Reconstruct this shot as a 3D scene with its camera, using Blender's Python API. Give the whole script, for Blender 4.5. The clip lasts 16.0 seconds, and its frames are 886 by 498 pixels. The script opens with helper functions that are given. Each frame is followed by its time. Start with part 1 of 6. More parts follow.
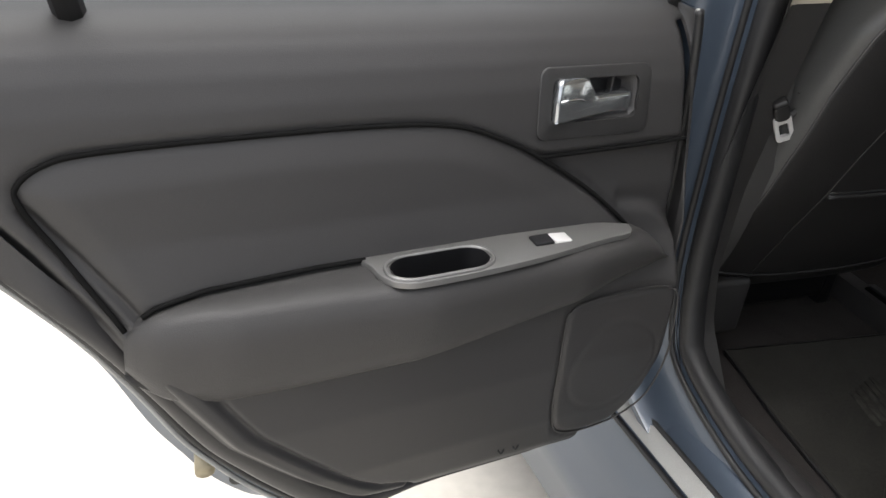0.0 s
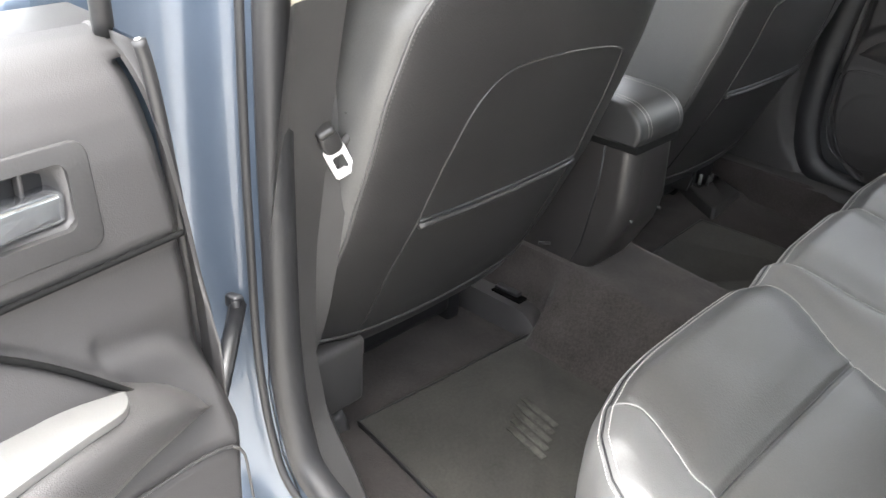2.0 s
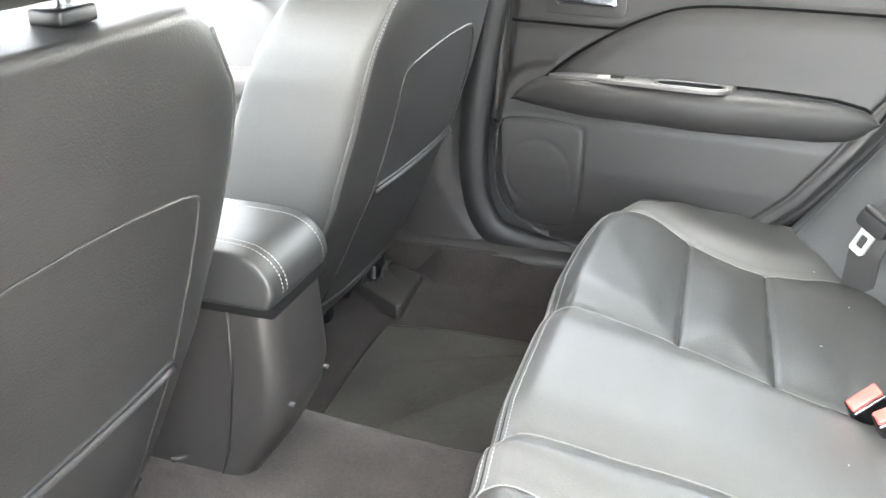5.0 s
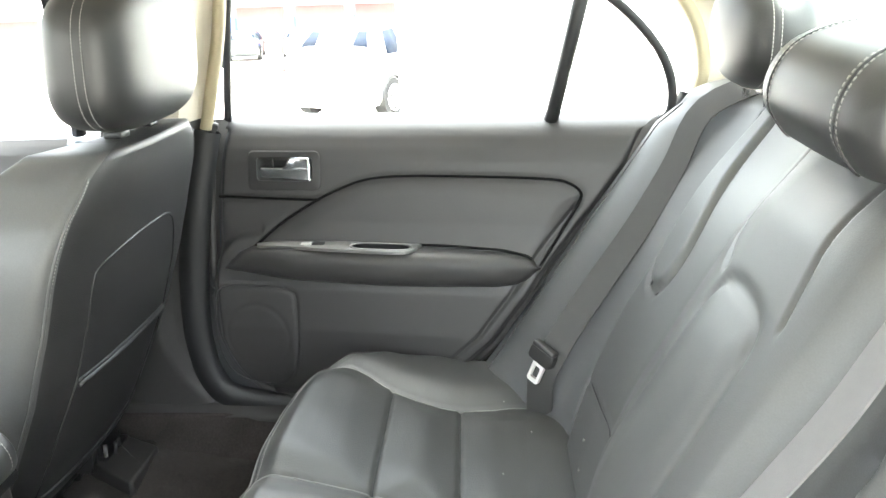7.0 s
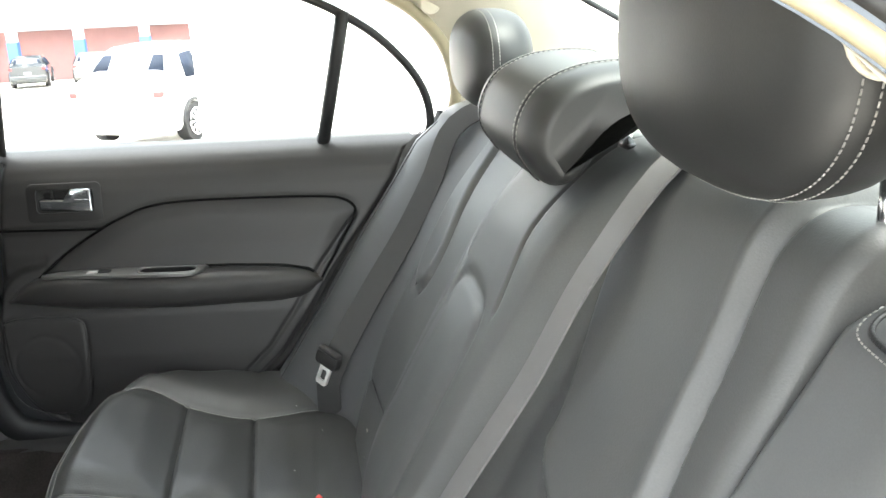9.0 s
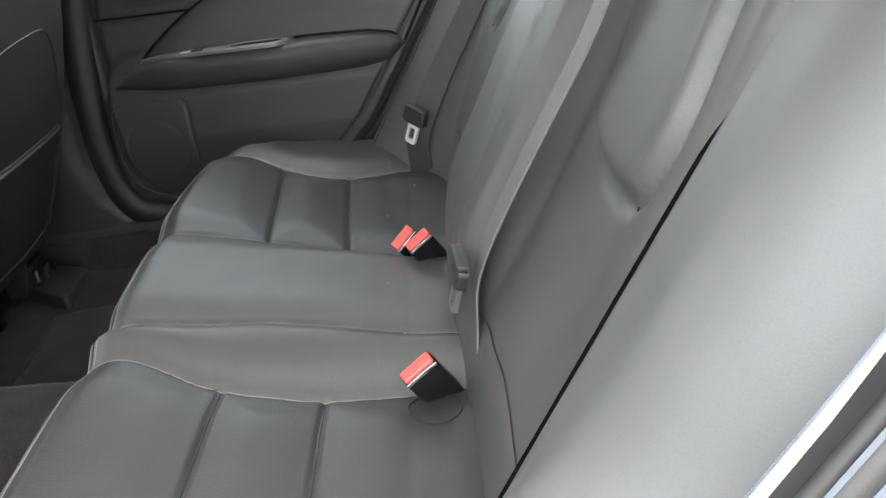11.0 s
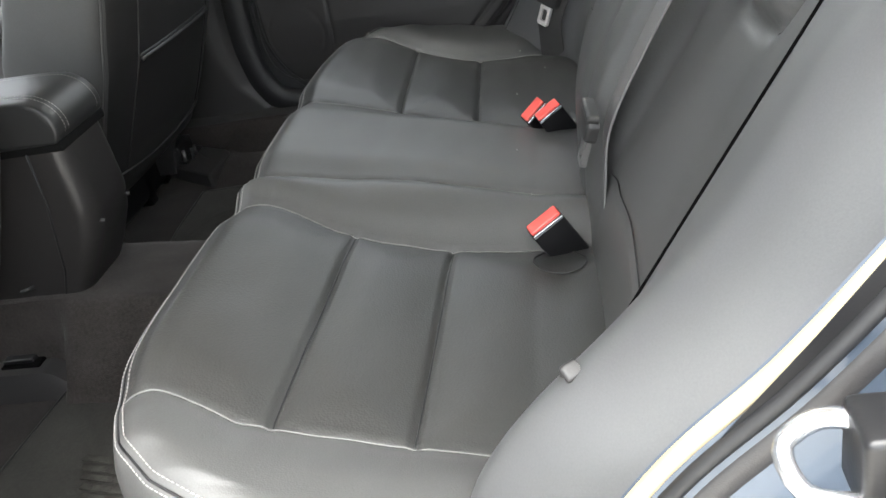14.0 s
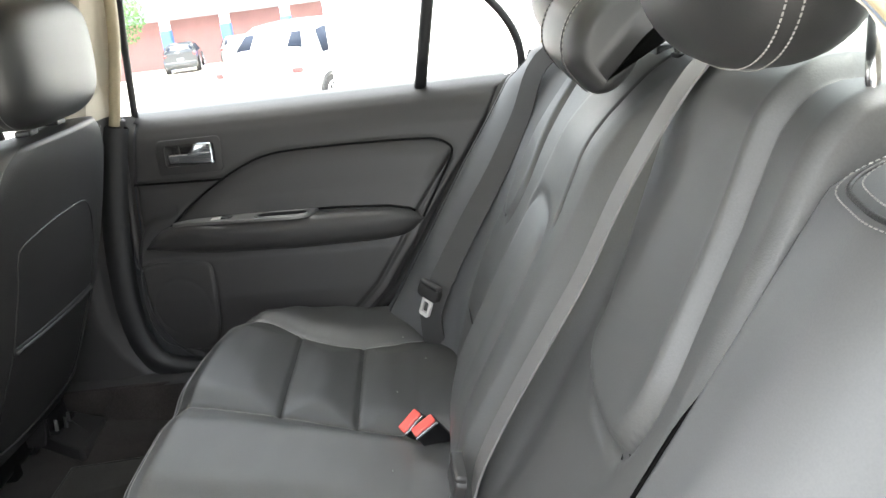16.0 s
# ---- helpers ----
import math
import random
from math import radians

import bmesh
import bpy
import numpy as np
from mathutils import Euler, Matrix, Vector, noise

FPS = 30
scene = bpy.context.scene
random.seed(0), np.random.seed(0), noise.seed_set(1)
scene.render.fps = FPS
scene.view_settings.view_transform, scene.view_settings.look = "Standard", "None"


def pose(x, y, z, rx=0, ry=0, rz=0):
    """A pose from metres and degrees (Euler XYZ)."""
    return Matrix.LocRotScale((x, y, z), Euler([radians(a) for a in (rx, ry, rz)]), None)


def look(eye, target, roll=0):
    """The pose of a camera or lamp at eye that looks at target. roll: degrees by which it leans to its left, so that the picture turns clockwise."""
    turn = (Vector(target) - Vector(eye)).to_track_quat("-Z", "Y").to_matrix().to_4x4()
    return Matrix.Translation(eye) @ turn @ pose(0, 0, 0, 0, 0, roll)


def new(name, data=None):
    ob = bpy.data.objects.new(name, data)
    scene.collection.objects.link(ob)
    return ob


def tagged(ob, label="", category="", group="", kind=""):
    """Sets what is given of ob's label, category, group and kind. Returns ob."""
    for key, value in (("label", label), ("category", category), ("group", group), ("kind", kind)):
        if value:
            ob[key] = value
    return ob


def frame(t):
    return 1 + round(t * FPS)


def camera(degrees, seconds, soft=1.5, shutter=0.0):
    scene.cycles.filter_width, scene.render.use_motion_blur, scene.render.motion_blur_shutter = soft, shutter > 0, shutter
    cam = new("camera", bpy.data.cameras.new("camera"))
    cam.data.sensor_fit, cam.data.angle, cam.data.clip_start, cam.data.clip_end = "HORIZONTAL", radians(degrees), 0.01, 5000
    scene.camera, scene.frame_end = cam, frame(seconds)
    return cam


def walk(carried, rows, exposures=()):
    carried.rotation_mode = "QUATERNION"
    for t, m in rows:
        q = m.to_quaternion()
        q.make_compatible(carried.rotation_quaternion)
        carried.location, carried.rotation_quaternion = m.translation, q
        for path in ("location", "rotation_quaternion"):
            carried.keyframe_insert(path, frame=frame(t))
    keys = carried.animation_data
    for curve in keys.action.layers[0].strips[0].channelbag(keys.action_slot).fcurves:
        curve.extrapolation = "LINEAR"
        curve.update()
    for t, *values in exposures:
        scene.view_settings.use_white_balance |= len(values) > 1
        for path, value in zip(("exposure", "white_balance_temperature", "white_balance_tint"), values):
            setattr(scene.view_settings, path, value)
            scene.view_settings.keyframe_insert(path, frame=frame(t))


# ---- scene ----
cam = camera(53.0, 16.0)
PATH = [
    (0, (-1.539, -0.556, 1.240), (-0.788, 1.025, 0.271), 7.7),
    (0.5, (-1.483, -0.468, 1.228), (-0.561, 1.000, 0.230), 7.8),
    (1, (-1.442, -0.400, 1.233), (-0.307, 0.935, 0.268), 8.5),
    (1.5, (-1.360, -0.364, 1.212), (-0.087, 0.871, 0.288), 6.9),
    (2, (-1.225, -0.326, 1.195), (0.136, 0.820, 0.281), 4.1),
    (2.5, (-1.084, -0.271, 1.162), (0.325, 0.798, 0.230), 2.2),
    (3, (-0.959, -0.209, 1.108), (0.512, 0.762, 0.163), 1.3),
    (3.5, (-0.863, -0.153, 1.096), (0.692, 0.672, 0.146), 0.8),
    (4, (-0.816, -0.128, 1.111), (0.806, 0.597, 0.192), 0.8),
    (4.2, (-0.798, -0.126, 1.118), (0.847, 0.570, 0.217), 0.5),
    (6.3, (-0.806, -0.284, 1.251), (1.051, 0.075, 0.602), -2.9),
    (6.5, (-0.813, -0.298, 1.257), (1.061, 0.003, 0.626), -3.0),
    (7, (-0.853, -0.318, 1.274), (1.056, -0.162, 0.697), -2.2),
    (7.5, (-0.883, -0.337, 1.281), (1.046, -0.329, 0.754), -1.6),
    (8, (-0.914, -0.375, 1.294), (1.017, -0.495, 0.789), -1.9),
    (8.2, (-0.928, -0.370, 1.306), (1.000, -0.548, 0.804), -1.4),
    (10.3, (-1.038, -0.426, 1.220), (0.822, -0.621, 0.511), -7.2),
    (10.5, (-1.044, -0.427, 1.198), (0.810, -0.556, 0.458), -7.9),
    (11, (-1.051, -0.427, 1.143), (0.756, -0.365, 0.289), -9.8),
    (11.5, (-1.050, -0.426, 1.105), (0.709, -0.190, 0.183), -12.5),
    (12, (-1.060, -0.396, 1.067), (0.646, 0.020, 0.109), -13.6),
    (12.5, (-1.094, -0.369, 1.027), (0.563, 0.135, 0.026), -13.5),
    (13, (-1.120, -0.343, 1.008), (0.497, 0.213, -0.030), -14.2),
    (13.5, (-1.115, -0.367, 1.027), (0.532, 0.122, 0.003), -13.6),
    (14, (-1.111, -0.411, 1.080), (0.614, -0.056, 0.132), -12.3),
    (14.5, (-1.115, -0.429, 1.121), (0.667, -0.206, 0.241), -10.2),
    (15, (-1.103, -0.459, 1.168), (0.728, -0.309, 0.378), -8.9),
    (15.5, (-1.087, -0.477, 1.227), (0.784, -0.371, 0.530), -8.0),
    (16, (-1.064, -0.463, 1.255), (0.842, -0.387, 0.651), -7.6),
]
EXPOSURES = [(0, 1.4, 6500, 10), (0.5, 2.05, 6500, 10), (1, 3.05, 6500, 10), (1.5, 3.6, 6500, 10), (2, 3.95, 6500, 10), (2.5, 4.5, 6500, 10), (3, 5.05, 6500, 10), (4, 5.55, 6500, 10), (6.3, 5.1, 6500, 3), (7, 4.68, 6500, 3), (8, 4.04, 6500, 3), (10.3, 3.7, 6500, 7), (11.5, 3.58, 6500, 7), (12.5, 3.17, 6500, 7), (13.5, 3.02, 6500, 7), (14.5, 3.75, 6500, 7), (16, 3.75, 6500, 7)]
walk(cam, [(t, look(eye, target, roll)) for t, eye, target, roll in PATH], EXPOSURES)

# ---- world and light ----
GROUND = -0.08


def ground_z(x):
    """The yard falls gently away on the far side of the car."""
    x = min(max(x, 0.9), 90.0)
    return GROUND - 0.078 * (min(x, 16.0) - 0.9) - 0.046 * (max(x, 16.0) - 16.0)


world = bpy.data.worlds.new("world")
scene.world = world
world.use_nodes = True
wn = world.node_tree
sky = wn.nodes.new("ShaderNodeTexSky")
sky.sky_type = "NISHITA"
sky.sun_disc = False
sky.sun_elevation = radians(77)
sky.sun_rotation = radians(275)
sky.air_density, sky.dust_density = 1.0, 4.0
pale = wn.nodes.new("ShaderNodeHueSaturation")
pale.inputs["Saturation"].default_value = 0.22
wn.links.new(sky.outputs[0], pale.inputs["Color"])
wn.links.new(pale.outputs[0], wn.nodes["Background"].inputs[0])
wn.nodes["Background"].inputs[1].default_value = 0.15
sun_data = bpy.data.lights.new("sun", "SUN")
sun_data.energy, sun_data.angle, sun_data.color = 0.5, radians(80), (1.0, 0.96, 0.90)
sun = new("sun", sun_data)
sun.matrix_world = look((-2.0, 0.4, 12.0), (0, 0, 0))


# ---- materials ----
def mat(name, color, rough=0.5, metal=0.0, var=0.12, scale=6.0, bump=0.0, bump_scale=400.0, coat=0.0, spec=0.5, fine=None, sheen=0.0, coat_rough=0.05):
    """A surface with variation at two scales and a fine relief."""
    m = bpy.data.materials.new(name)
    m.use_nodes = True
    nt = m.node_tree
    b = nt.nodes["Principled BSDF"]
    tc = nt.nodes.new("ShaderNodeTexCoord")
    n1 = nt.nodes.new("ShaderNodeTexNoise")
    n1.inputs["Scale"].default_value, n1.inputs["Detail"].default_value = scale, 4
    n2 = nt.nodes.new("ShaderNodeTexNoise")
    n2.inputs["Scale"].default_value, n2.inputs["Detail"].default_value = (fine or bump_scale), 3
    mixn = nt.nodes.new("ShaderNodeMix")
    mixn.data_type = "FLOAT"
    mixn.inputs[0].default_value = 0.45
    for n in (n1, n2):
        nt.links.new(tc.outputs["Object"], n.inputs["Vector"])
    nt.links.new(n1.outputs[0], mixn.inputs[2])
    nt.links.new(n2.outputs[0], mixn.inputs[3])
    ramp = nt.nodes.new("ShaderNodeValToRGB")
    lo = [max(0.0, c * (1 - var)) for c in color]
    hi = [min(1.0, c * (1 + var)) for c in color]
    ramp.color_ramp.elements[0].position, ramp.color_ramp.elements[1].position = 0.3, 0.7
    ramp.color_ramp.elements[0].color, ramp.color_ramp.elements[1].color = (*lo, 1), (*hi, 1)
    nt.links.new(mixn.outputs[0], ramp.inputs[0])
    nt.links.new(ramp.outputs[0], b.inputs["Base Color"])
    rr = nt.nodes.new("ShaderNodeMapRange")
    rr.inputs[3].default_value, rr.inputs[4].default_value = rough * 0.88, min(1.0, rough * 1.12)
    nt.links.new(n1.outputs[0], rr.inputs[0])
    nt.links.new(rr.outputs[0], b.inputs["Roughness"])
    b.inputs["Metallic"].default_value = metal
    b.inputs["Specular IOR Level"].default_value = spec
    b.inputs["Coat Weight"].default_value = coat
    b.inputs["Coat Roughness"].default_value = coat_rough
    b.inputs["Sheen Weight"].default_value = sheen
    if bump:
        v = nt.nodes.new("ShaderNodeTexVoronoi")
        v.inputs["Scale"].default_value = bump_scale
        nt.links.new(tc.outputs["Object"], v.inputs["Vector"])
        bp = nt.nodes.new("ShaderNodeBump")
        bp.inputs["Strength"].default_value, bp.inputs["Distance"].default_value = bump, 0.0006
        nt.links.new(v.outputs["Distance"], bp.inputs["Height"])
        nt.links.new(bp.outputs[0], b.inputs["Normal"])
    return m


LEATHER = mat("charcoal_leather", (0.0605, 0.0602, 0.0595), 0.50, var=0.16, scale=7, bump=0.16, bump_scale=560, spec=0.60, coat=0.0, coat_rough=0.4)
# lighter copy of LEATHER: daylight on the side pads put into the colour
PAD_LEATHER_LIT = mat("charcoal_leather_lit", (0.076, 0.077, 0.079), 0.50, var=0.12, scale=5, bump=0.08, bump_scale=600, spec=0.65, coat=0.06, coat_rough=0.40)
BLACK_LEATHER = mat("black_leather", (0.019, 0.019, 0.019), 0.46, var=0.14, scale=8, bump=0.06, bump_scale=620, spec=0.55)
LEATHER_BACK = mat("charcoal_vinyl", (0.021, 0.0203, 0.0203), 0.44, var=0.2, scale=6, bump=0.3, bump_scale=520, spec=0.42)
INSERT = mat("perforated_leather", (0.0285, 0.0285, 0.0275), 0.46, var=0.18, scale=7, bump=0.3, bump_scale=420, spec=0.62)
PLASTIC = mat("grained_door_plastic", (0.030, 0.0287, 0.0287), 0.50, var=0.14, scale=3, bump=0.14, bump_scale=900)
SOFT = mat("soft_door_fabric", (0.031, 0.0296, 0.0292), 0.55, var=0.12, scale=4, bump=0.35, bump_scale=800)
DARK = mat("black_plastic", (0.008, 0.008, 0.009), 0.42, var=0.2, scale=20, bump=0.1)
# glossless black that stands in for shade inside slits and openings
GAP_SHADE = mat("black_gap_shade", (0.004, 0.004, 0.004), 1.0, var=0.2, scale=60, spec=0.0)
# matte black fill that draws gaps and grooves dark
GAP = mat("black_gap_fill", (0.006, 0.006, 0.006), 0.95, var=0.2, scale=60, spec=0.1)
RUBBER = mat("black_rubber", (0.012, 0.012, 0.013), 0.55, var=0.2, scale=30)
SILVER = mat("satin_silver_paint", (0.175, 0.172, 0.168), 0.40, 0.55, var=0.06, scale=60, bump=0.05, bump_scale=900)
PALE = mat("pale_silver_plastic", (0.66, 0.65, 0.64), 0.35, 0.2, var=0.05, scale=40)
SATIN_CHROME = mat("satin_chrome", (0.44, 0.455, 0.47), 0.12, 0.9, var=0.05, scale=8)
CHROME = mat("chrome", (0.80, 0.81, 0.82), 0.20, 1.0, var=0.05, scale=8)
STEEL = mat("bright_steel", (0.72, 0.73, 0.75), 0.25, 0.9, var=0.06, scale=20)
CARPET = mat("brown_grey_carpet", (0.033, 0.0290, 0.0276), 0.95, var=0.45, scale=14, bump=1.0, bump_scale=700, spec=0.1, sheen=0.06, fine=260)
MAT = mat("olive_grey_mat_carpet", (0.031, 0.0298, 0.0265), 0.95, var=0.40, scale=11, bump=1.0, bump_scale=700, spec=0.1, sheen=0.06, fine=240)
WORN = mat("worn_mat_mark", (0.055, 0.053, 0.048), 0.95, var=0.7, scale=60, bump=0.8, bump_scale=900, spec=0.1)
CREAM = mat("cream_headliner", (0.55, 0.50, 0.41), 0.85, var=0.06, scale=30, bump=0.3, bump_scale=900, spec=0.2)
CREAM_SEAL = mat("cream_weatherstrip", (0.31, 0.265, 0.175), 0.5, var=0.08, scale=40, bump=0.15, bump_scale=600)
BLUE = mat("slate_blue_metallic", (0.060, 0.078, 0.106), 0.32, 0.35, var=0.08, scale=3, coat=0.45, fine=1500)
THREAD = mat("pale_grey_thread", (0.26, 0.252, 0.24), 0.7, var=0.12, scale=300)
DARKTHREAD = mat("dark_grey_thread", (0.07, 0.068, 0.066), 0.7, var=0.15, scale=200)
SEAMTHREAD = mat("grey_seam_welt", (0.14, 0.14, 0.135), 0.6, var=0.15, scale=200)
CONSOLE = mat("dark_console_plastic", (0.021, 0.0195, 0.019), 0.36, var=0.2, scale=9, bump=0.12, bump_scale=700)
PILLAR = mat("dark_pillar_plastic", (0.036, 0.0345, 0.034), 0.5, var=0.18, scale=6, bump=0.2, bump_scale=800)
GRIP = mat("dark_grip_plastic", (0.022, 0.0213, 0.0213), 0.45, var=0.12, scale=30, bump=0.1)
# brighter copy of the one webbing; WEB below is its shaded tone
WEB_LIT = mat("lit_grey_webbing", (0.125, 0.120, 0.120), 0.6, var=0.12, scale=40, bump=0.18, bump_scale=1100)
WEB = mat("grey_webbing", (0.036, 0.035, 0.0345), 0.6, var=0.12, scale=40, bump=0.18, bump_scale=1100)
RED = mat("red_release_button", (0.78, 0.10, 0.085), 0.35, var=0.08, scale=60)
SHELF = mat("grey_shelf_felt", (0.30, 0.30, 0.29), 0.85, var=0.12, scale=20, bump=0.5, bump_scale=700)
CONCRETE = mat("pale_concrete", (0.56, 0.53, 0.475), 0.9, var=0.14, scale=0.8, bump=0.4, bump_scale=40, fine=25)
WHITE_PAINT = mat("white_car_paint", (0.60, 0.60, 0.60), 0.25, var=0.03, scale=2, coat=0.6)
WHITE_WALL = mat("white_wall_paint", (0.80, 0.80, 0.79), 0.8, var=0.05, scale=1.5, bump=0.3, bump_scale=60)
PINK_WALL = mat("faded_red_wall", (0.30, 0.165, 0.155), 0.85, var=0.12, scale=1.2, bump=0.3, bump_scale=50)
GREY_WALL = mat("grey_facade", (0.20, 0.215, 0.235), 0.8, var=0.1, scale=1.0, bump=0.2, bump_scale=40)
BLUE_POST = mat("blue_post_paint", (0.05, 0.12, 0.38), 0.5, var=0.1, scale=4)
TYRE = mat("tyre_rubber", (0.02, 0.02, 0.021), 0.8, var=0.2, scale=30)
TAIL = mat("red_tail_lamp", (0.45, 0.04, 0.04), 0.2, var=0.08, scale=40)
TINT = mat("dark_tinted_glass", (0.03, 0.034, 0.038), 0.08, var=0.1, scale=2, coat=0.5)
PANE = mat("dull_dark_pane", (0.016, 0.022, 0.036), 0.6, var=0.3, scale=2, spec=0.15)
LEAF = mat("green_leaves", (0.07, 0.15, 0.04), 0.7, var=0.4, scale=9)
DUST = mat("white_lint", (0.32, 0.32, 0.31), 0.9)


def glass(name, tint):
    m = bpy.data.materials.new(name)
    m.use_nodes = True
    b = m.node_tree.nodes["Principled BSDF"]
    b.inputs["Base Color"].default_value = (*tint, 1)
    b.inputs["Roughness"].default_value = 0.0
    b.inputs["Transmission Weight"].default_value = 1.0
    b.inputs["IOR"].default_value = 1.02
    return m


GLASS = glass("clear_window_glass", (0.93, 0.96, 0.95))


def tinted(name, tint):
    """Thin tinted glass: lets light through dimmed, with a faint gloss."""
    m = bpy.data.materials.new(name)
    m.use_nodes = True
    nt = m.node_tree
    nt.nodes.remove(nt.nodes["Principled BSDF"])
    clear = nt.nodes.new("ShaderNodeBsdfTransparent")
    clear.inputs[0].default_value = (*tint, 1)
    gloss = nt.nodes.new("ShaderNodeBsdfGlossy")
    gloss.inputs["Roughness"].default_value = 0.02
    mix = nt.nodes.new("ShaderNodeMixShader")
    mix.inputs[0].default_value = 0.05
    nt.links.new(clear.outputs[0], mix.inputs[1])
    nt.links.new(gloss.outputs[0], mix.inputs[2])
    nt.links.new(mix.outputs[0], nt.nodes["Material Output"].inputs[0])
    return m


REAR_GLASS = tinted("green_tinted_rear_glass", (0.74, 0.79, 0.76))


# ---- mesh helpers ----
def obj_from(bm, name, material):
    me = bpy.data.meshes.new(name)
    bm.to_mesh(me)
    bm.free()
    for p in me.polygons:
        p.use_smooth = True
    me.materials.append(material)
    return me


def part(name, bm, material, parent=None, label="", sharp=None):
    """Links a bmesh as one mesh object under a thing."""
    ob = new(name, obj_from(bm, name, material))
    if sharp:
        ob.data.set_sharp_from_angle(angle=radians(sharp))
    if parent is not None:
        ob.parent = parent
        if parent.type == "EMPTY":
            ob.location = -parent.location
    if label:
        ob["label"] = label
    return ob


def thing(name, label, category, group="", kind="", at=(0, 0, 0)):
    ob = new(name)
    ob.location = at
    ob.empty_display_size = 0.05
    return tagged(ob, label, category, group, kind)


def setting(name, bm, material, label, category="", sharp=40):
    return tagged(part(name, bm, material, None, "", sharp), label, category, "", "structure")


def grid(nu, nv, f, closed_u=False):
    """A sheet of nu by nv points; f(i / (nu - 1), j / (nv - 1)) gives the place."""
    bm = bmesh.new()
    vs = [[bm.verts.new(f(i / (nu if closed_u else nu - 1), j / (nv - 1))) for j in range(nv)] for i in range(nu)]
    for i in range(nu if closed_u else nu - 1):
        for j in range(nv - 1):
            k = (i + 1) % nu
            bm.faces.new((vs[i][j], vs[k][j], vs[k][j + 1], vs[i][j + 1]))
    return bm


def facing(bm, way):
    """Turns all faces so that the sheet looks along way on the whole."""
    bm.normal_update()
    total = sum((f.normal * f.calc_area() for f in bm.faces), Vector())
    if total.dot(Vector(way)) < 0:
        bmesh.ops.reverse_faces(bm, faces=bm.faces[:])
    return bm


def loft(loops, caps=True):
    """Closed loops of equal length, joined one to the next."""
    bm = bmesh.new()
    rings = [[bm.verts.new(p) for p in loop] for loop in loops]
    n = len(rings[0])
    for a, b in zip(rings, rings[1:]):
        for i in range(n):
            k = (i + 1) % n
            bm.faces.new((a[i], a[k], b[k], b[i]))
    if caps:
        bm.faces.new(rings[0][::-1])
        bm.faces.new(rings[-1])
    bmesh.ops.recalc_face_normals(bm, faces=bm.faces[:])
    return bm


def box(x0, x1, y0, y1, z0, z1, r=0.006, seg=3):
    bm = bmesh.new()
    bmesh.ops.create_cube(bm, size=1.0)
    for v in bm.verts:
        v.co = Vector((x0 if v.co.x < 0 else x1, y0 if v.co.y < 0 else y1, z0 if v.co.z < 0 else z1))
    if r:
        bmesh.ops.bevel(bm, geom=bm.edges[:], offset=r, segments=seg, profile=0.5, affect="EDGES", clamp_overlap=True)
    return bm


def spline(points, n, closed=False):
    """n places along a smooth curve through the points."""
    pts = [Vector(p) for p in points]
    m = len(pts)
    out = []
    spans = m if closed else m - 1
    for k in range(n):
        t = k / n * spans if closed else k / (n - 1) * spans
        i = min(int(t), spans - 1)
        f = t - i
        g = (lambda j: pts[j % m]) if closed else (lambda j: pts[min(max(j, 0), m - 1)])
        p0, p1, p2, p3 = g(i - 1), g(i), g(i + 1), g(i + 2)
        out.append(0.5 * (2 * p1 + (p2 - p0) * f + (2 * p0 - 5 * p1 + 4 * p2 - p3) * f * f + (3 * p1 - p0 - 3 * p2 + p3) * f ** 3))
    return out


def even(points, step):
    """Places at even steps along a polyline."""
    pts = [Vector(p) for p in points]
    out, left = [pts[0].copy()], step
    for a, b in zip(pts, pts[1:]):
        d = (b - a).length
        pos = left
        while pos <= d and d > 0:
            out.append(a.lerp(b, pos / d))
            pos += step
        left = pos - d
    return out


def tube(points, r, seg=8, closed=False, flat=1.0, side=(0, 0, 1)):
    """A round cord along the points; flat squeezes it along side."""
    pts = [Vector(p) for p in points]
    n = len(pts)
    loops = []
    ref = Vector(side)
    for i, p in enumerate(pts):
        a = pts[(i - 1) % n] if closed or i else p
        b = pts[(i + 1) % n] if closed or i < n - 1 else p
        d = (b - a).normalized()
        s = d.cross(ref)
        if s.length < 1e-3:
            s = d.cross(Vector((1, 0.1, 0)))
        s.normalize()
        u = s.cross(d).normalized()
        loops.append([p + r * (math.cos(2 * math.pi * k / seg) * s + flat * math.sin(2 * math.pi * k / seg) * u) for k in range(seg)])
    if closed:
        loops.append(loops[0])
        bm = loft(loops, False)
        bmesh.ops.remove_doubles(bm, verts=bm.verts[:], dist=1e-6)
        bmesh.ops.recalc_face_normals(bm, faces=bm.faces[:])
        return bm
    return loft(loops)


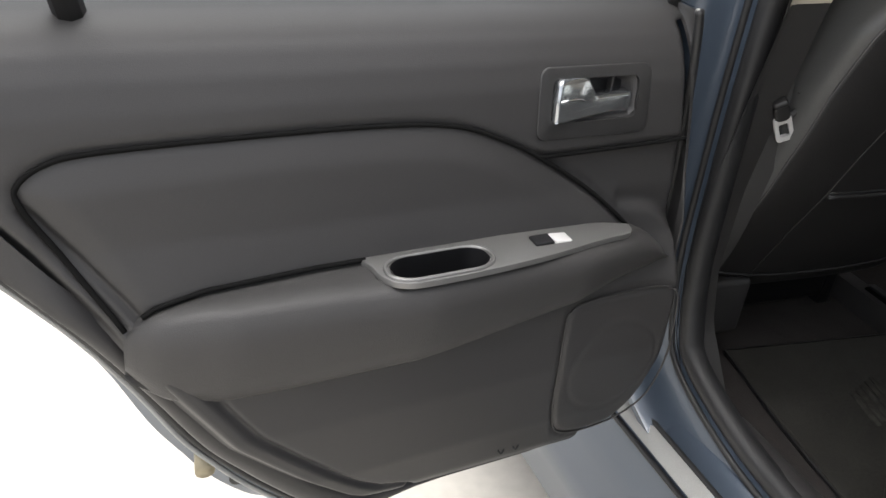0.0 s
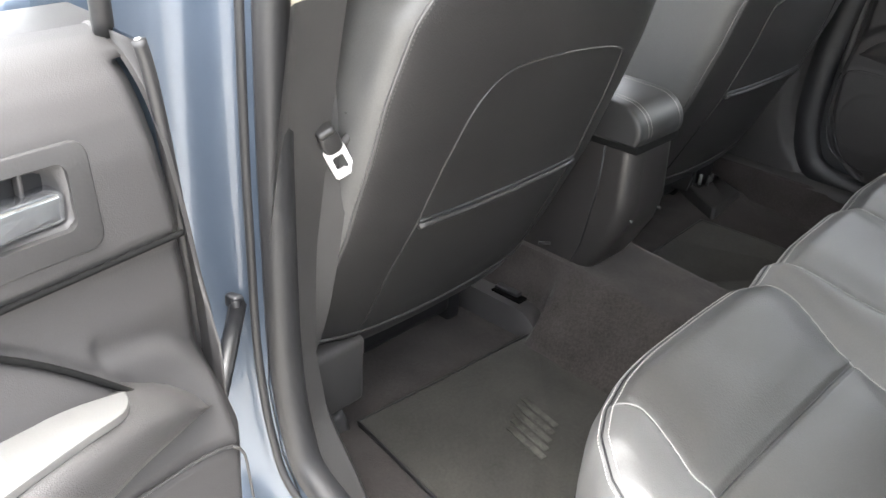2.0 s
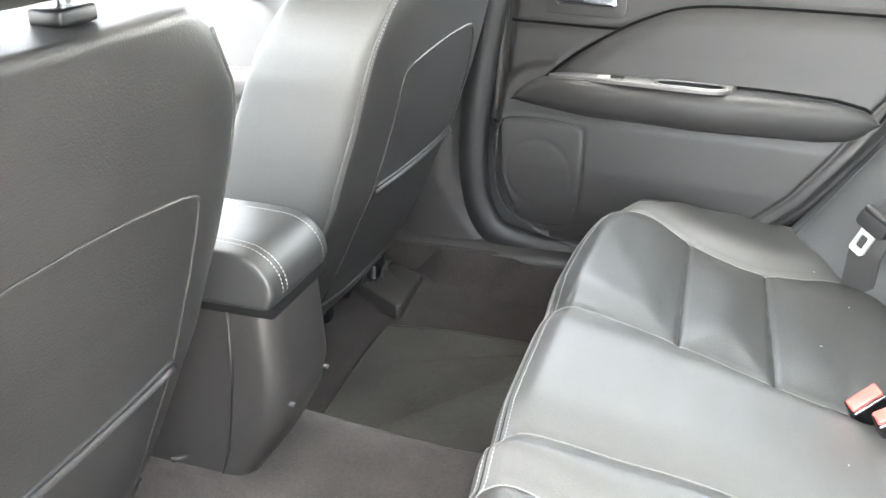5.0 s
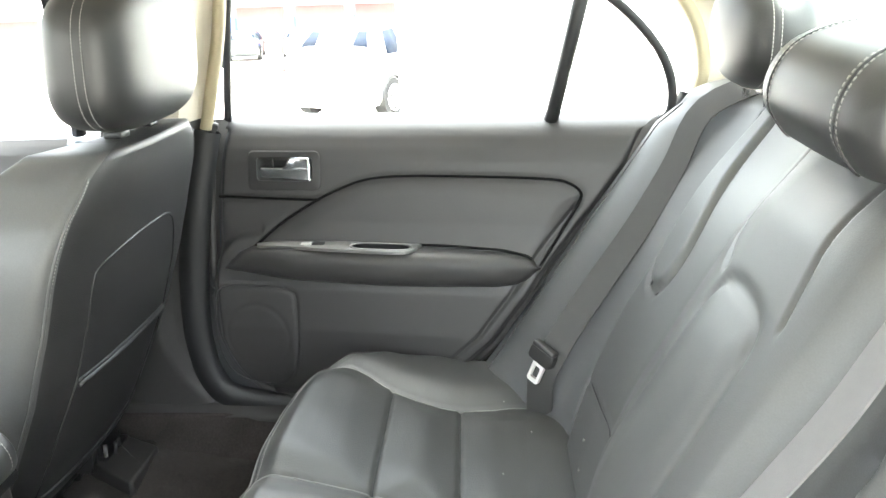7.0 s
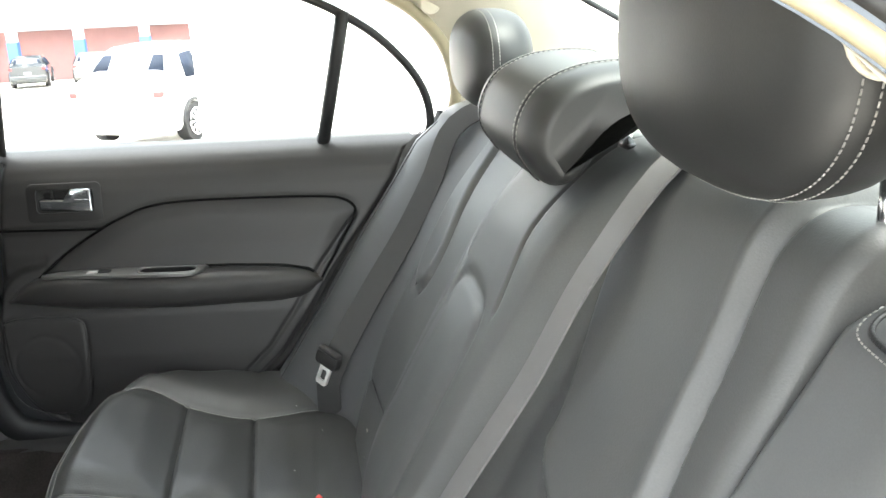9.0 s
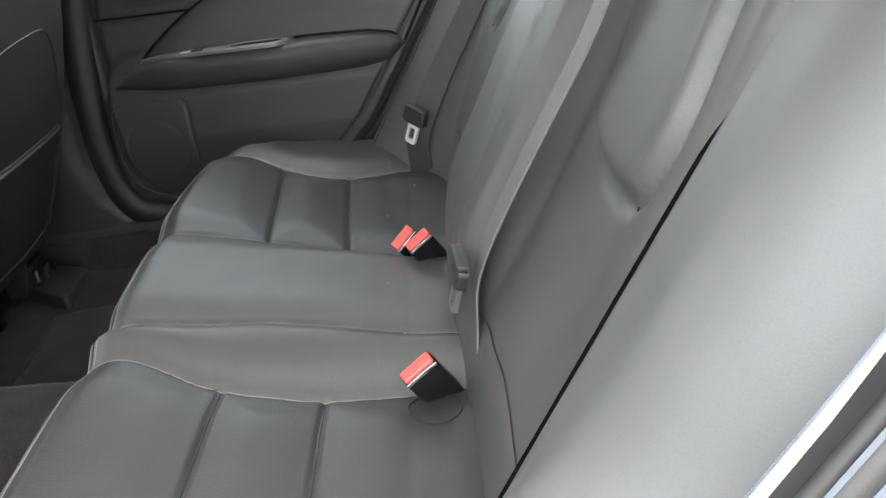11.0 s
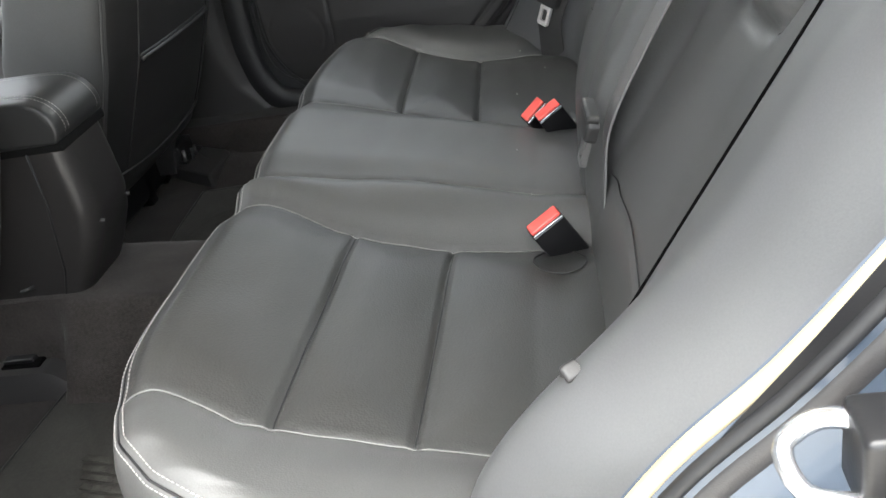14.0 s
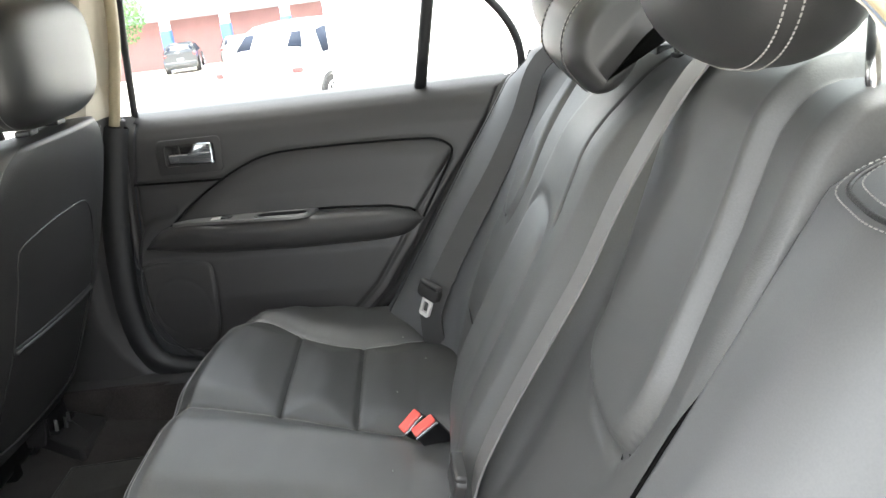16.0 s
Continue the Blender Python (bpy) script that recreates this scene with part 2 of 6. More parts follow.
def stitches(points, normals, length=0.0034, pitch=0.0048, w=0.0006, h=0.0007):
    """Short threads along a line that lies on a surface."""
    pts = even(points, pitch)
    bm = bmesh.new()
    for i in range(len(pts) - 1):
        p, q = pts[i], pts[i + 1]
        d = q - p
        if d.length < 1e-5:
            continue
        d.normalize()
        n = normals(p) if callable(normals) else Vector(normals)
        s = d.cross(n)
        if s.length < 1e-5:
            continue
        s.normalize()
        a, b = p, p + d * length
        top = n.normalized() * h
        vs = [bm.verts.new(c) for c in (a - s * w, a + s * w, b + s * w, b - s * w, a + d * length * 0.2 - s * w * 0.5 + top, a + d * length * 0.2 + s * w * 0.5 + top, b - d * length * 0.2 + s * w * 0.5 + top, b - d * length * 0.2 - s * w * 0.5 + top)]
        for f in ((4, 5, 6, 7), (0, 1, 5, 4), (1, 2, 6, 5), (2, 3, 7, 6), (3, 0, 4, 7)):
            bm.faces.new([vs[k] for k in f])
    return bm


def ip(x, table):
    """Smooth step from row to row of (x, value)."""
    if x <= table[0][0]:
        return table[0][1]
    for (a, u), (b, v) in zip(table, table[1:]):
        if x <= b:
            f = (x - a) / (b - a)
            return u + (v - u) * f
    return table[-1][1]


def sstep(a, b, x):
    f = min(1.0, max(0.0, (x - a) / (b - a)))
    return f * f * (3 - 2 * f)


def dist_line(x, y, line):
    """How far (x, y) is from a polyline."""
    best = 1e9
    for (ax, ay), (bx, by) in zip(line, line[1:]):
        dx, dy = bx - ax, by - ay
        k = ((x - ax) * dx + (y - ay) * dy) / (dx * dx + dy * dy + 1e-12)
        k = 0.0 if k < 0 else 1.0 if k > 1 else k
        ex, ey = x - ax - k * dx, y - ay - k * dy
        d = ex * ex + ey * ey
        if d < best:
            best = d
    return math.sqrt(best)


def inside(x, y, poly):
    hit = False
    j = len(poly) - 1
    for i in range(len(poly)):
        (xi, yi), (xj, yj) = poly[i], poly[j]
        if (yi > y) != (yj > y) and x < (xj - xi) * (y - yi) / (yj - yi) + xi:
            hit = not hit
        j = i
    return hit


def flat2(points, n, closed=False):
    return [(p.x, p.y) for p in spline([(a, b, 0) for a, b in points], n, closed)]


def groove(d, w, depth):
    return -depth * math.exp(-(d / w) ** 2)


def plate(outline, to3, thick, r=0.003, hole=None):
    """A slab with a rounded rim from a closed outline in two coordinates; to3(a, b, h) places it, h proud of the support."""
    def inset(line, d):
        n = len(line)
        area = sum(line[i][0] * line[(i + 1) % n][1] - line[(i + 1) % n][0] * line[i][1] for i in range(n))
        s = 1 if area > 0 else -1
        out = []
        for i in range(n):
            ax, ay = line[i - 1]
            bx, by = line[(i + 1) % n]
            dx, dy = bx - ax, by - ay
            m = math.hypot(dx, dy) or 1.0
            out.append((line[i][0] - s * dy / m * d, line[i][1] + s * dx / m * d))
        return out

    bm = bmesh.new()
    rings = [[to3(a, b, -0.004) for a, b in outline]]
    for k in range(4):
        t = k / 3 * math.pi / 2
        rings.append([to3(a, b, thick - r + r * math.sin(t)) for a, b in inset(outline, r * (1 - math.cos(t)))])
    vs = [[bm.verts.new(p) for p in ring] for ring in rings]
    n = len(outline)
    for a, b in zip(vs, vs[1:]):
        for i in range(n):
            bm.faces.new((a[i], a[(i + 1) % n], b[(i + 1) % n], b[i]))
    if hole is None:
        bm.faces.new(vs[-1])
    else:
        top = [bm.verts.new(to3(a, b, thick)) for a, b in hole]
        low = [bm.verts.new(to3(a, b, -0.004)) for a, b in hole]
        m = len(hole)
        for i in range(m):
            bm.faces.new((top[i], top[(i + 1) % m], low[(i + 1) % m], low[i]))
        edges = [bm.edges.get((vs[-1][i], vs[-1][(i + 1) % n])) for i in range(n)] + [bm.edges.get((top[i], top[(i + 1) % m])) for i in range(m)]
        bmesh.ops.triangle_fill(bm, edges=edges, use_beauty=True)
    bmesh.ops.recalc_face_normals(bm, faces=bm.faces[:])
    return bm


def rrect(a0, a1, b0, b1, r, seg=6):
    """A closed outline: a rectangle with round corners."""
    out = []
    for cx, cy, t0 in ((a1 - r, b1 - r, 0), (a0 + r, b1 - r, 90), (a0 + r, b0 + r, 180), (a1 - r, b0 + r, 270)):
        for k in range(seg + 1):
            t = radians(t0 + 90 * k / seg)
            out.append((cx + r * math.cos(t), cy + r * math.sin(t)))
    return out


def moved(bm, m):
    """Carries a bmesh by a matrix, keeping faces outward when it mirrors."""
    bmesh.ops.transform(bm, matrix=m, verts=bm.verts[:])
    if m.determinant() < 0:
        bmesh.ops.reverse_faces(bm, faces=bm.faces[:])
    return bm


MIRROR = Matrix.Diagonal((-1, 1, 1, 1))

# the middle of the car
XC = -0.033


# ---- ground and car shell ----
def ground_sheet():
    def f(a, b):
        s = lambda t: math.copysign(abs(2 * t - 1) ** 3, 2 * t - 1) * 400
        return (s(a), s(b), ground_z(s(a)))
    return facing(grid(81, 41, f), (0, 0, 1))


setting("ground", ground_sheet(), CONCRETE, "pale sunlit concrete yard around the parked car", "ground")

# The right-hand door opening, (y, z) round the loop; the left one mirrors it.
APERTURE = [(0.160, 1.34), (0.192, 1.20), (0.240, 1.05), (0.277, 0.90), (0.300, 0.75), (0.306, 0.62), (0.286, 0.53), (0.236, 0.484), (0.10, 0.462), (-0.05, 0.462),
            (-0.18, 0.485), (-0.265, 0.540), (-0.335, 0.625), (-0.400, 0.705), (-0.475, 0.800), (-0.545, 0.895), (-0.605, 0.985), (-0.645, 1.065), (-0.652, 1.13), (-0.622, 1.215),
            (-0.55, 1.285), (-0.43, 1.335), (-0.30, 1.365), (-0.12, 1.39), (0.05, 1.395), (0.13, 1.385)]


APERTURE_LEFT = [(0.295, 1.34), (0.300, 1.20), (0.306, 1.05), (0.307, 0.90), (0.304, 0.78), (0.298, 0.66), (0.278, 0.565), (0.240, 0.512), (0.10, 0.470), (-0.05, 0.462), (-0.16, 0.475),
                 (-0.235, 0.525), (-0.297, 0.581), (-0.355, 0.641), (-0.426, 0.735), (-0.487, 0.797), (-0.548, 0.873), (-0.610, 0.960), (-0.650, 1.04), (-0.668, 1.13), (-0.630, 1.215),
                 (-0.55, 1.285), (-0.43, 1.335), (-0.30, 1.365), (-0.12, 1.39), (0.10, 1.40), (0.27, 1.385)]


def ring_strip(side, offsets, n=220, lo=0.0, hi=1.0, drop=0.0):
    """A band round the door opening; offsets are (outward in the opening's plane, x) pairs from its inner to its outer edge."""
    pts = spline([(0, y, z) for y, z in (APERTURE if side > 0 else APERTURE_LEFT)], n, True)
    a, b = int(lo * n), int(hi * n)
    idx = list(range(a, b + 1))
    rows = []
    for i in idx:
        p = pts[i % n]
        d = (pts[(i + 1) % n] - pts[(i - 1) % n]).normalized()
        nrm = Vector((0, -d.z, d.y))
        c = Vector((0, -0.1, 0.92))
        if nrm.dot(p - c) < 0:
            nrm = -nrm
        most = 0.90 - (0.095 * sstep(0.45, 0.85, -nrm.z) if side < 0 else 0.0)
        rows.append([Vector((side * (min(x, most) - 0.26 * max(0.0, p.z + nrm.z * o - 1.06)), p.y + nrm.y * o, p.z + nrm.z * o)) for o, x in offsets])
    bm = bmesh.new()
    vs = [[bm.verts.new(p) for p in r] for r in rows]
    for r, q in zip(vs, vs[1:]):
        for j in range(len(r) - 1):
            bm.faces.new((r[j], q[j], q[j + 1], r[j + 1]))
    bmesh.ops.recalc_face_normals(bm, faces=bm.faces[:])
    return bm


def round_profile(o, x, ro, rx, n=9, a0=0, a1=360):
    return [(o + ro * math.cos(radians(a0 + (a1 - a0) * k / (n - 1))), x + rx * math.sin(radians(a0 + (a1 - a0) * k / (n - 1)))) for k in range(n)]


def shell():
    for side, nm in ((1, "right"), (-1, "left")):
        # painted jamb: inner flange, step, outer skin edge
        lowx = 0.90
        tagged(part("door_jamb", ring_strip(side, [(0.0, 0.742), (0.012, 0.752), (0.03, 0.757), (0.055, 0.765), (0.072, 0.79), (0.078, 0.84), (0.088, lowx)]), BLUE, None, "", 50),
               "slate blue painted metal jamb round the rear door opening", "door jamb", "", "structure")
        # cream weatherstrip round the rear and top, dark along the pillar and sill
        if side > 0:
            tagged(part("weatherstrip", ring_strip(side, round_profile(-0.006, 0.732, 0.030, 0.016), lo=0.082, hi=0.655), RUBBER), "thick black rubber weatherstrip pressed on by the closed door", "weatherstrip", "", "structure")
        tagged(part("weatherstrip", ring_strip(side, round_profile(-0.004 if side > 0 else 0.0065, 0.742 if side > 0 else 0.744, 0.012 if side > 0 else 0.0058, 0.014 if side > 0 else 0.007), lo=0.645 if side > 0 else 0.40, hi=1.083 if side > 0 else 1.07), CREAM_SEAL), "cream rubber weatherstrip along the rear edge of the door opening", "weatherstrip", "", "structure")
        if side < 0:
            tagged(part("seal_lip", ring_strip(side, round_profile(0.0180, 0.747, 0.0058, 0.007), lo=0.40, hi=0.68), RUBBER), "black rubber lip beside the cream weatherstrip", "weatherstrip", "", "structure")
            tagged(part("jamb_cover", ring_strip(side, round_profile(0.0330, 0.752, 0.0110, 0.008), lo=0.40, hi=0.68), PLASTIC), "dark grey plastic strip along the rear jamb", "jamb cover", "", "structure")
            tagged(part("weatherstrip", ring_strip(side, round_profile(-0.006, 0.735, 0.015, 0.020), lo=0.06, hi=0.405), RUBBER), "black rubber weatherstrip on the pillar and the sill", "weatherstrip", "", "structure")
        tagged(part("outer_seal", ring_strip(side, round_profile(0.0150, 0.753, 0.0045, 0.006) if side < 0 else round_profile(0.034, 0.752, 0.032, 0.010), lo=-0.02 if side < 0 else 0.083, hi=0.99 if side < 0 else 0.64), RUBBER), "second black rubber seal on the painted jamb", "weatherstrip", "", "structure")


shell()


def sill_trim(side):
    """Dark plastic cover inside the sill, from the pillar's foot to the seat."""
    def f(a, b):
        low = [(0.69, 0, 0.470), (0.655, 0, 0.43), (0.64, 0, 0.36)] if side < 0 else [(0.708, 0, 0.474), (0.697, 0, 0.458), (0.704, 0, 0.43)]
        prof = spline([(0.745, 0, 0.470), (0.725, 0, 0.482)] + low, 14)
        p = prof[min(13, int(a * 13 + 0.5))]
        y = 0.62 - 0.94 * b
        lift = (0.10 if side > 0 else 0.015) * sstep(-0.12, -0.30, y) * (p.z > 0.42)
        return (side * (0.745 - (0.745 - p.x) * (1 - (0.65 if side < 0 else 0.2) * sstep(0.16, 0.30, y))), y, p.z + lift)
    return facing(grid(14, 40, f), (-side, 0, 1))


for s in (1, -1):
    setting("sill_trim", sill_trim(s), PLASTIC, "dark grey plastic sill cover inside the door opening", "sill trim")


setting("sill_carpet", facing(grid(10, 40, lambda a, b: (0.701 - 0.076 * a ** 1.2 + 0.045 * sstep(0.36, 0.42, 0.85 - 1.20 * b), 0.85 - 1.20 * b, 0.462 - 0.097 * a + 0.002 * noise.noise(Vector((a * 5, b * 30, 3))))), (-1, 0, 0.5)), CARPET, "brown-grey carpet rising to the sill", "floor carpet")


def rocker(side):
    """The painted rocker under the door opening, with its ribbed black outer lip."""
    def f(a, b):
        prof = [(0.716, 0.446), (0.745, 0.452), (0.770, 0.438), (0.788, 0.425), (0.802, 0.418), (0.814, 0.400), (0.826, 0.33), (0.830, 0.22), (0.80, 0.10)]
        k = a * (len(prof) - 1)
        i = min(int(k), len(prof) - 2)
        t = k - i
        return (side * (prof[i][0] * (1 - t) + prof[i + 1][0] * t), 1.6 - 2.1 * b, prof[i][1] * (1 - t) + prof[i + 1][1] * t)
    return facing(grid(33, 12, f), (side, 0, 1))


for s in (1, -1):
    setting("rocker_panel", rocker(s), BLUE, "slate blue painted rocker panel below the door", "rocker panel", 60)
    for k, (xx, zz) in enumerate(((0.789, 0.428), (0.818, 0.402))):
        setting("rocker_lip", tube([(s * xx, 1.55 - 2.0 * t / 20, zz) for t in range(21)], 0.0045, 6), RUBBER, "thin black rubber lip on the edge of the rocker", "rubber lip")


for s in (1, -1):
    setting("scuff_strip", facing(grid(5, 20, lambda a, b: (s * (0.791 + 0.023 * a), 1.55 - 2.0 * b, 0.4275 - 0.006 * a - 0.012 * a * a + 0.0015 * (a in (0.25, 0.75)))), (s, 0, 1)), SHELF, "ribbed grey scuff strip on the edge of the rocker", "scuff strip")


def b_pillar(side, low=True):
    """Pillar trim: dark below the belt, cream above."""
    zs = [0.40, 0.47, 0.54, 0.62, 0.75, 0.90, 1.03] if low else [1.03, 1.12, 1.22, 1.32, 1.42]
    rear = {0.40: 0.19, 0.47: 0.245, 0.54: 0.302, 0.62: 0.324, 0.75: 0.322, 0.90: 0.300, 1.03: 0.278, 1.12: 0.266, 1.22: 0.254, 1.32: 0.240, 1.42: 0.220}
    if side > 0:
        rear.update({1.03: 0.252, 1.12: 0.232, 1.22: 0.205, 1.32: 0.178, 1.42: 0.145})
    tbl = sorted(rear.items())
    if side > 0:
        zs = [0.40, 1.050] if low else [1.050, 1.42]
    def f(a, b):
        z = zs[0] + (zs[-1] - zs[0]) * b
        r = ip(z, tbl) - (0.012 if side < 0 else 0.0)
        inn = 0.726 - (0.055 * sstep(0.80, 1.06, z) if side > 0 else 0.044) - 0.06 * sstep(1.0, 1.45, z) + (0.030 * sstep(0.66, 0.46, z) if side > 0 else 0.0)
        prof = [(0.752, r - 0.012), (0.742, r - 0.004), (0.728, r + 0.002), (inn - 0.016, r + 0.012), (inn - 0.030, r + 0.035), (inn - 0.034, r + 0.085), (inn - 0.026, r + 0.150), (inn, r + 0.172), (0.752, r + 0.180)] if side < 0 else [(0.752, r - 0.012), (0.742, r - 0.004), (0.728, r + 0.002), (inn - 0.016, r + 0.012), (inn - 0.030, r + 0.035), (inn - 0.034, r + 0.085), (inn - 0.030, r + 0.200), (inn - 0.020, r + 0.300), (0.752, r + 0.310)]
        if side > 0:
            near = 1 - 0.50 * sstep(0.94, 1.0, z)
            prof = [(x, r + (y - r) * (near if y > r + 0.1 else 1.0)) for x, y in prof]
        if z > 1.05:
            prof = [(x - 0.10 * sstep(1.0, 1.45, z) * (x > 0.72), y) for x, y in prof]
        k = a * (len(prof) - 1)
        i = min(int(k), len(prof) - 2)
        t = k - i
        return (side * (prof[i][0] * (1 - t) + prof[i + 1][0] * t), prof[i][1] * (1 - t) + prof[i + 1][1] * t, z)
    return facing(grid(33, 40, f), (-side, -0.4, 0))


for s in (1, -1):
    setting("pillar_trim_lower", b_pillar(s), PILLAR, "dark grey plastic trim on the lower middle pillar", "pillar trim")
    setting("pillar_trim_upper", b_pillar(s, False), CREAM, "cream trim on the upper middle pillar", "pillar trim")


def floor_height(x, y):
    """Floor with the centre tunnel and the ramp under the front seats."""
    t = sstep(0.18, 0.075, abs(x - XC)) * 0.135
    t *= 1 - sstep(-0.110, -0.135, x) * sstep(0.345, 0.372, y)
    return 0.370 + t + 0.02 * sstep(0.10, 0.40, y) + 0.05 * sstep(0.50, 0.95, y) + 0.02 * sstep(0.50, 0.66, abs(x))


setting("floor", facing(grid(161, 150, lambda a, b: (-0.74 + 1.48 * a, -0.45 + 2.3 * b, floor_height(-0.74 + 1.48 * a, -0.45 + 2.3 * b) + 0.0015 * noise.noise(Vector((a * 40, b * 60, 0))))), (0, 0, 1)), CARPET,
        "dark brown-grey carpet over the car floor and centre tunnel", "floor carpet")

for s in (1, -1):
    # plate added to block daylight leaking in past the pillar trim
    setting("pillar_panel", box(min(s * 0.744, s * 0.750), max(s * 0.744, s * 0.750), 0.335, 1.10, 0.30, 0.80, 0.001, 1), DARK, "dark plate added behind the pillar trim to stop light leaks", "body panel")
    setting("sill_inner", box(min(s * 0.705, s * 0.74), max(s * 0.705, s * 0.74), -0.6, 1.7, 0.20, 0.468, 0.004), CARPET, "carpeted inner side of the sill", "sill")

# headliner, roof and rear shelf
ROOF_REAR = -0.62


def headliner(a, b):
    y0, y1 = ROOF_REAR, 0.85
    x = -0.66 + 1.32 * a
    y = y0 + (y1 - y0) * b
    z = 1.425 - 0.055 * abs(x / 0.66) ** 3 - 0.045 * sstep(-0.20, -0.65, y) - 0.05 * sstep(0.6, 1.1, y)
    return (x, y, z)


setting("ceiling", facing(grid(41, 41, headliner), (0, 0, -1)), CREAM, "cream fabric headliner under the roof", "headliner")
setting("roof_skin", facing(grid(41, 41, lambda a, b: tuple(Vector(headliner(a, b)) + Vector((headliner(a, b)[0] * 0.13, 0, 0.045)))), (0, 0, 1)), BLUE, "slate blue painted roof skin", "roof")
setting("rear_shelf", facing(grid(21, 21, lambda a, b: (-0.60 + 1.20 * a, -1.22 + 0.52 * b, 1.075 + 0.012 * sstep(0.5, 1, b))), (0, 0, 1)), SHELF, "grey felt rear parcel shelf", "parcel shelf")


def c_pillar(side):
    """Cream quarter trim from the door opening to the rear window."""
    def f(a, b):
        # a: from the opening to the glass; b: from the shelf to the roof
        z = 1.05 + 0.36 * b
        front = ip(z, [(1.05, -0.645), (1.13, -0.660), (1.215, -0.630), (1.285, -0.555), (1.335, -0.44), (1.37, -0.31), (1.41, -0.13)])
        back = ip(z, [(1.05, -1.14), (1.15, -1.02), (1.25, -0.87), (1.33, -0.74), (1.41, -0.60)])
        y = front + (back - front) * a
        x = 0.742 - 0.10 * a - 0.26 * max(0.0, z - 1.06) * (1 - 0.1 * a) - 0.02 * math.sin(math.pi * a)
        return (side * x, y, z)
    return facing(grid(31, 31, f), (-side, 0.3, 0))


for s in (1, -1):
    setting("quarter_trim", c_pillar(s), CREAM, "cream trim panel beside the rear window", "pillar trim")
    hk = thing("coat_hook", "small cream folding coat hook on the quarter trim", "coat hook", at=(s * 0.655, -0.60, 1.27))
    rim = [(s * (0.664 - 0.0012 * math.sin(t)), -0.60 + 0.017 * math.cos(t), 1.275 + 0.017 * math.sin(t)) for t in [2 * math.pi * k / 28 for k in range(28)]]
    part("hook", tube(rim, 0.0016, 6, True), CREAM, hk)
    part("flap", tube([(s * 0.667, -0.60, 1.275), (s * 0.6625, -0.60, 1.275)], 0.0155, 24), CREAM, hk, "flush round flap", 40)

# rear window
rw = thing("window_rear", "sloping rear window with a dark printed border", "window", kind="structure", at=(0, -0.9, 1.25))
part("pane", facing(grid(15, 15, lambda a, b: ((-0.60 + 1.2 * a) * (1 - 0.12 * b), -1.22 + 0.60 * b, 1.07 + 0.33 * b)), (0, -0.4, 1)), REAR_GLASS, rw)
part("border", tube([(-0.60, -1.22, 1.07), (-0.53, -0.62, 1.40), (0.53, -0.62, 1.40), (0.60, -1.22, 1.07)], 0.005, 6, True), RUBBER, rw)

# bonnet and boot lid close the body fore and aft
setting("bonnet", facing(grid(21, 21, lambda a, b: (-0.86 + 1.72 * a, 1.50 + 1.15 * b, 0.99 + 0.05 * math.sin(math.pi * a) - 0.10 * b - 0.22 * b ** 5)), (0, 0, 1)), BLUE, "slate blue painted bonnet", "body panel")
setting("boot_lid", facing(grid(21, 15, lambda a, b: (-0.84 + 1.68 * a, -1.24 - 0.48 * b, 1.03 + 0.03 * math.sin(math.pi * a) - 0.02 * b - 0.25 * b ** 6)), (0, 0, 1)), BLUE, "slate blue painted boot lid", "body panel")
setting("tail_panel", facing(grid(21, 9, lambda a, b: (-0.88 + 1.76 * a, -1.72 - 0.04 * math.sin(math.pi * b), 0.20 + 0.62 * b)), (0, -1, 0)), BLUE, "slate blue painted tail panel", "body panel")
setting("nose_panel", facing(grid(21, 9, lambda a, b: (-0.86 + 1.72 * a, 2.65 + 0.06 * math.sin(math.pi * b) - 0.1 * (2 * a - 1) ** 2, 0.15 + 0.55 * b)), (0, 1, 0)), BLUE, "slate blue painted nose panel", "body panel")
for s in (1, -1):
    setting("front_wing", facing(grid(15, 12, lambda a, b: (s * (0.90 - 0.05 * a), 1.50 + 1.15 * a, 0.20 + 0.78 * b - 0.25 * b * a ** 3)), (s, 0, 0)), BLUE, "slate blue painted front wing", "body panel")

# firewall, dashboard and tail close the cabin
setting("dashboard", facing(grid(25, 15, lambda a, b: (-0.72 + 1.44 * a, 1.10 + 0.35 * sstep(0.3, 1, b), 0.50 + 0.55 * sstep(0, 0.7, b))), (0, -1, 0)), PLASTIC, "dark grey dashboard behind the front seats", "dashboard")
ws = thing("window_front", "windscreen above the dashboard", "window", kind="structure", at=(0, 1.3, 1.2))
pane = part("pane", facing(grid(9, 9, lambda a, b: ((-0.68 + 1.36 * a) * (1 - 0.1 * b), 1.55 - 0.70 * b, 1.03 + 0.35 * b)), (0, 1, 1)), GLASS, ws)
pane.visible_shadow = False
setting("bulkhead_rear", facing(grid(9, 9, lambda a, b: (-0.75 + 1.5 * a, -0.86, 0.30 + 0.78 * b)), (0, 1, 0)), DARK, "dark bulkhead behind the rear seat", "bulkhead")
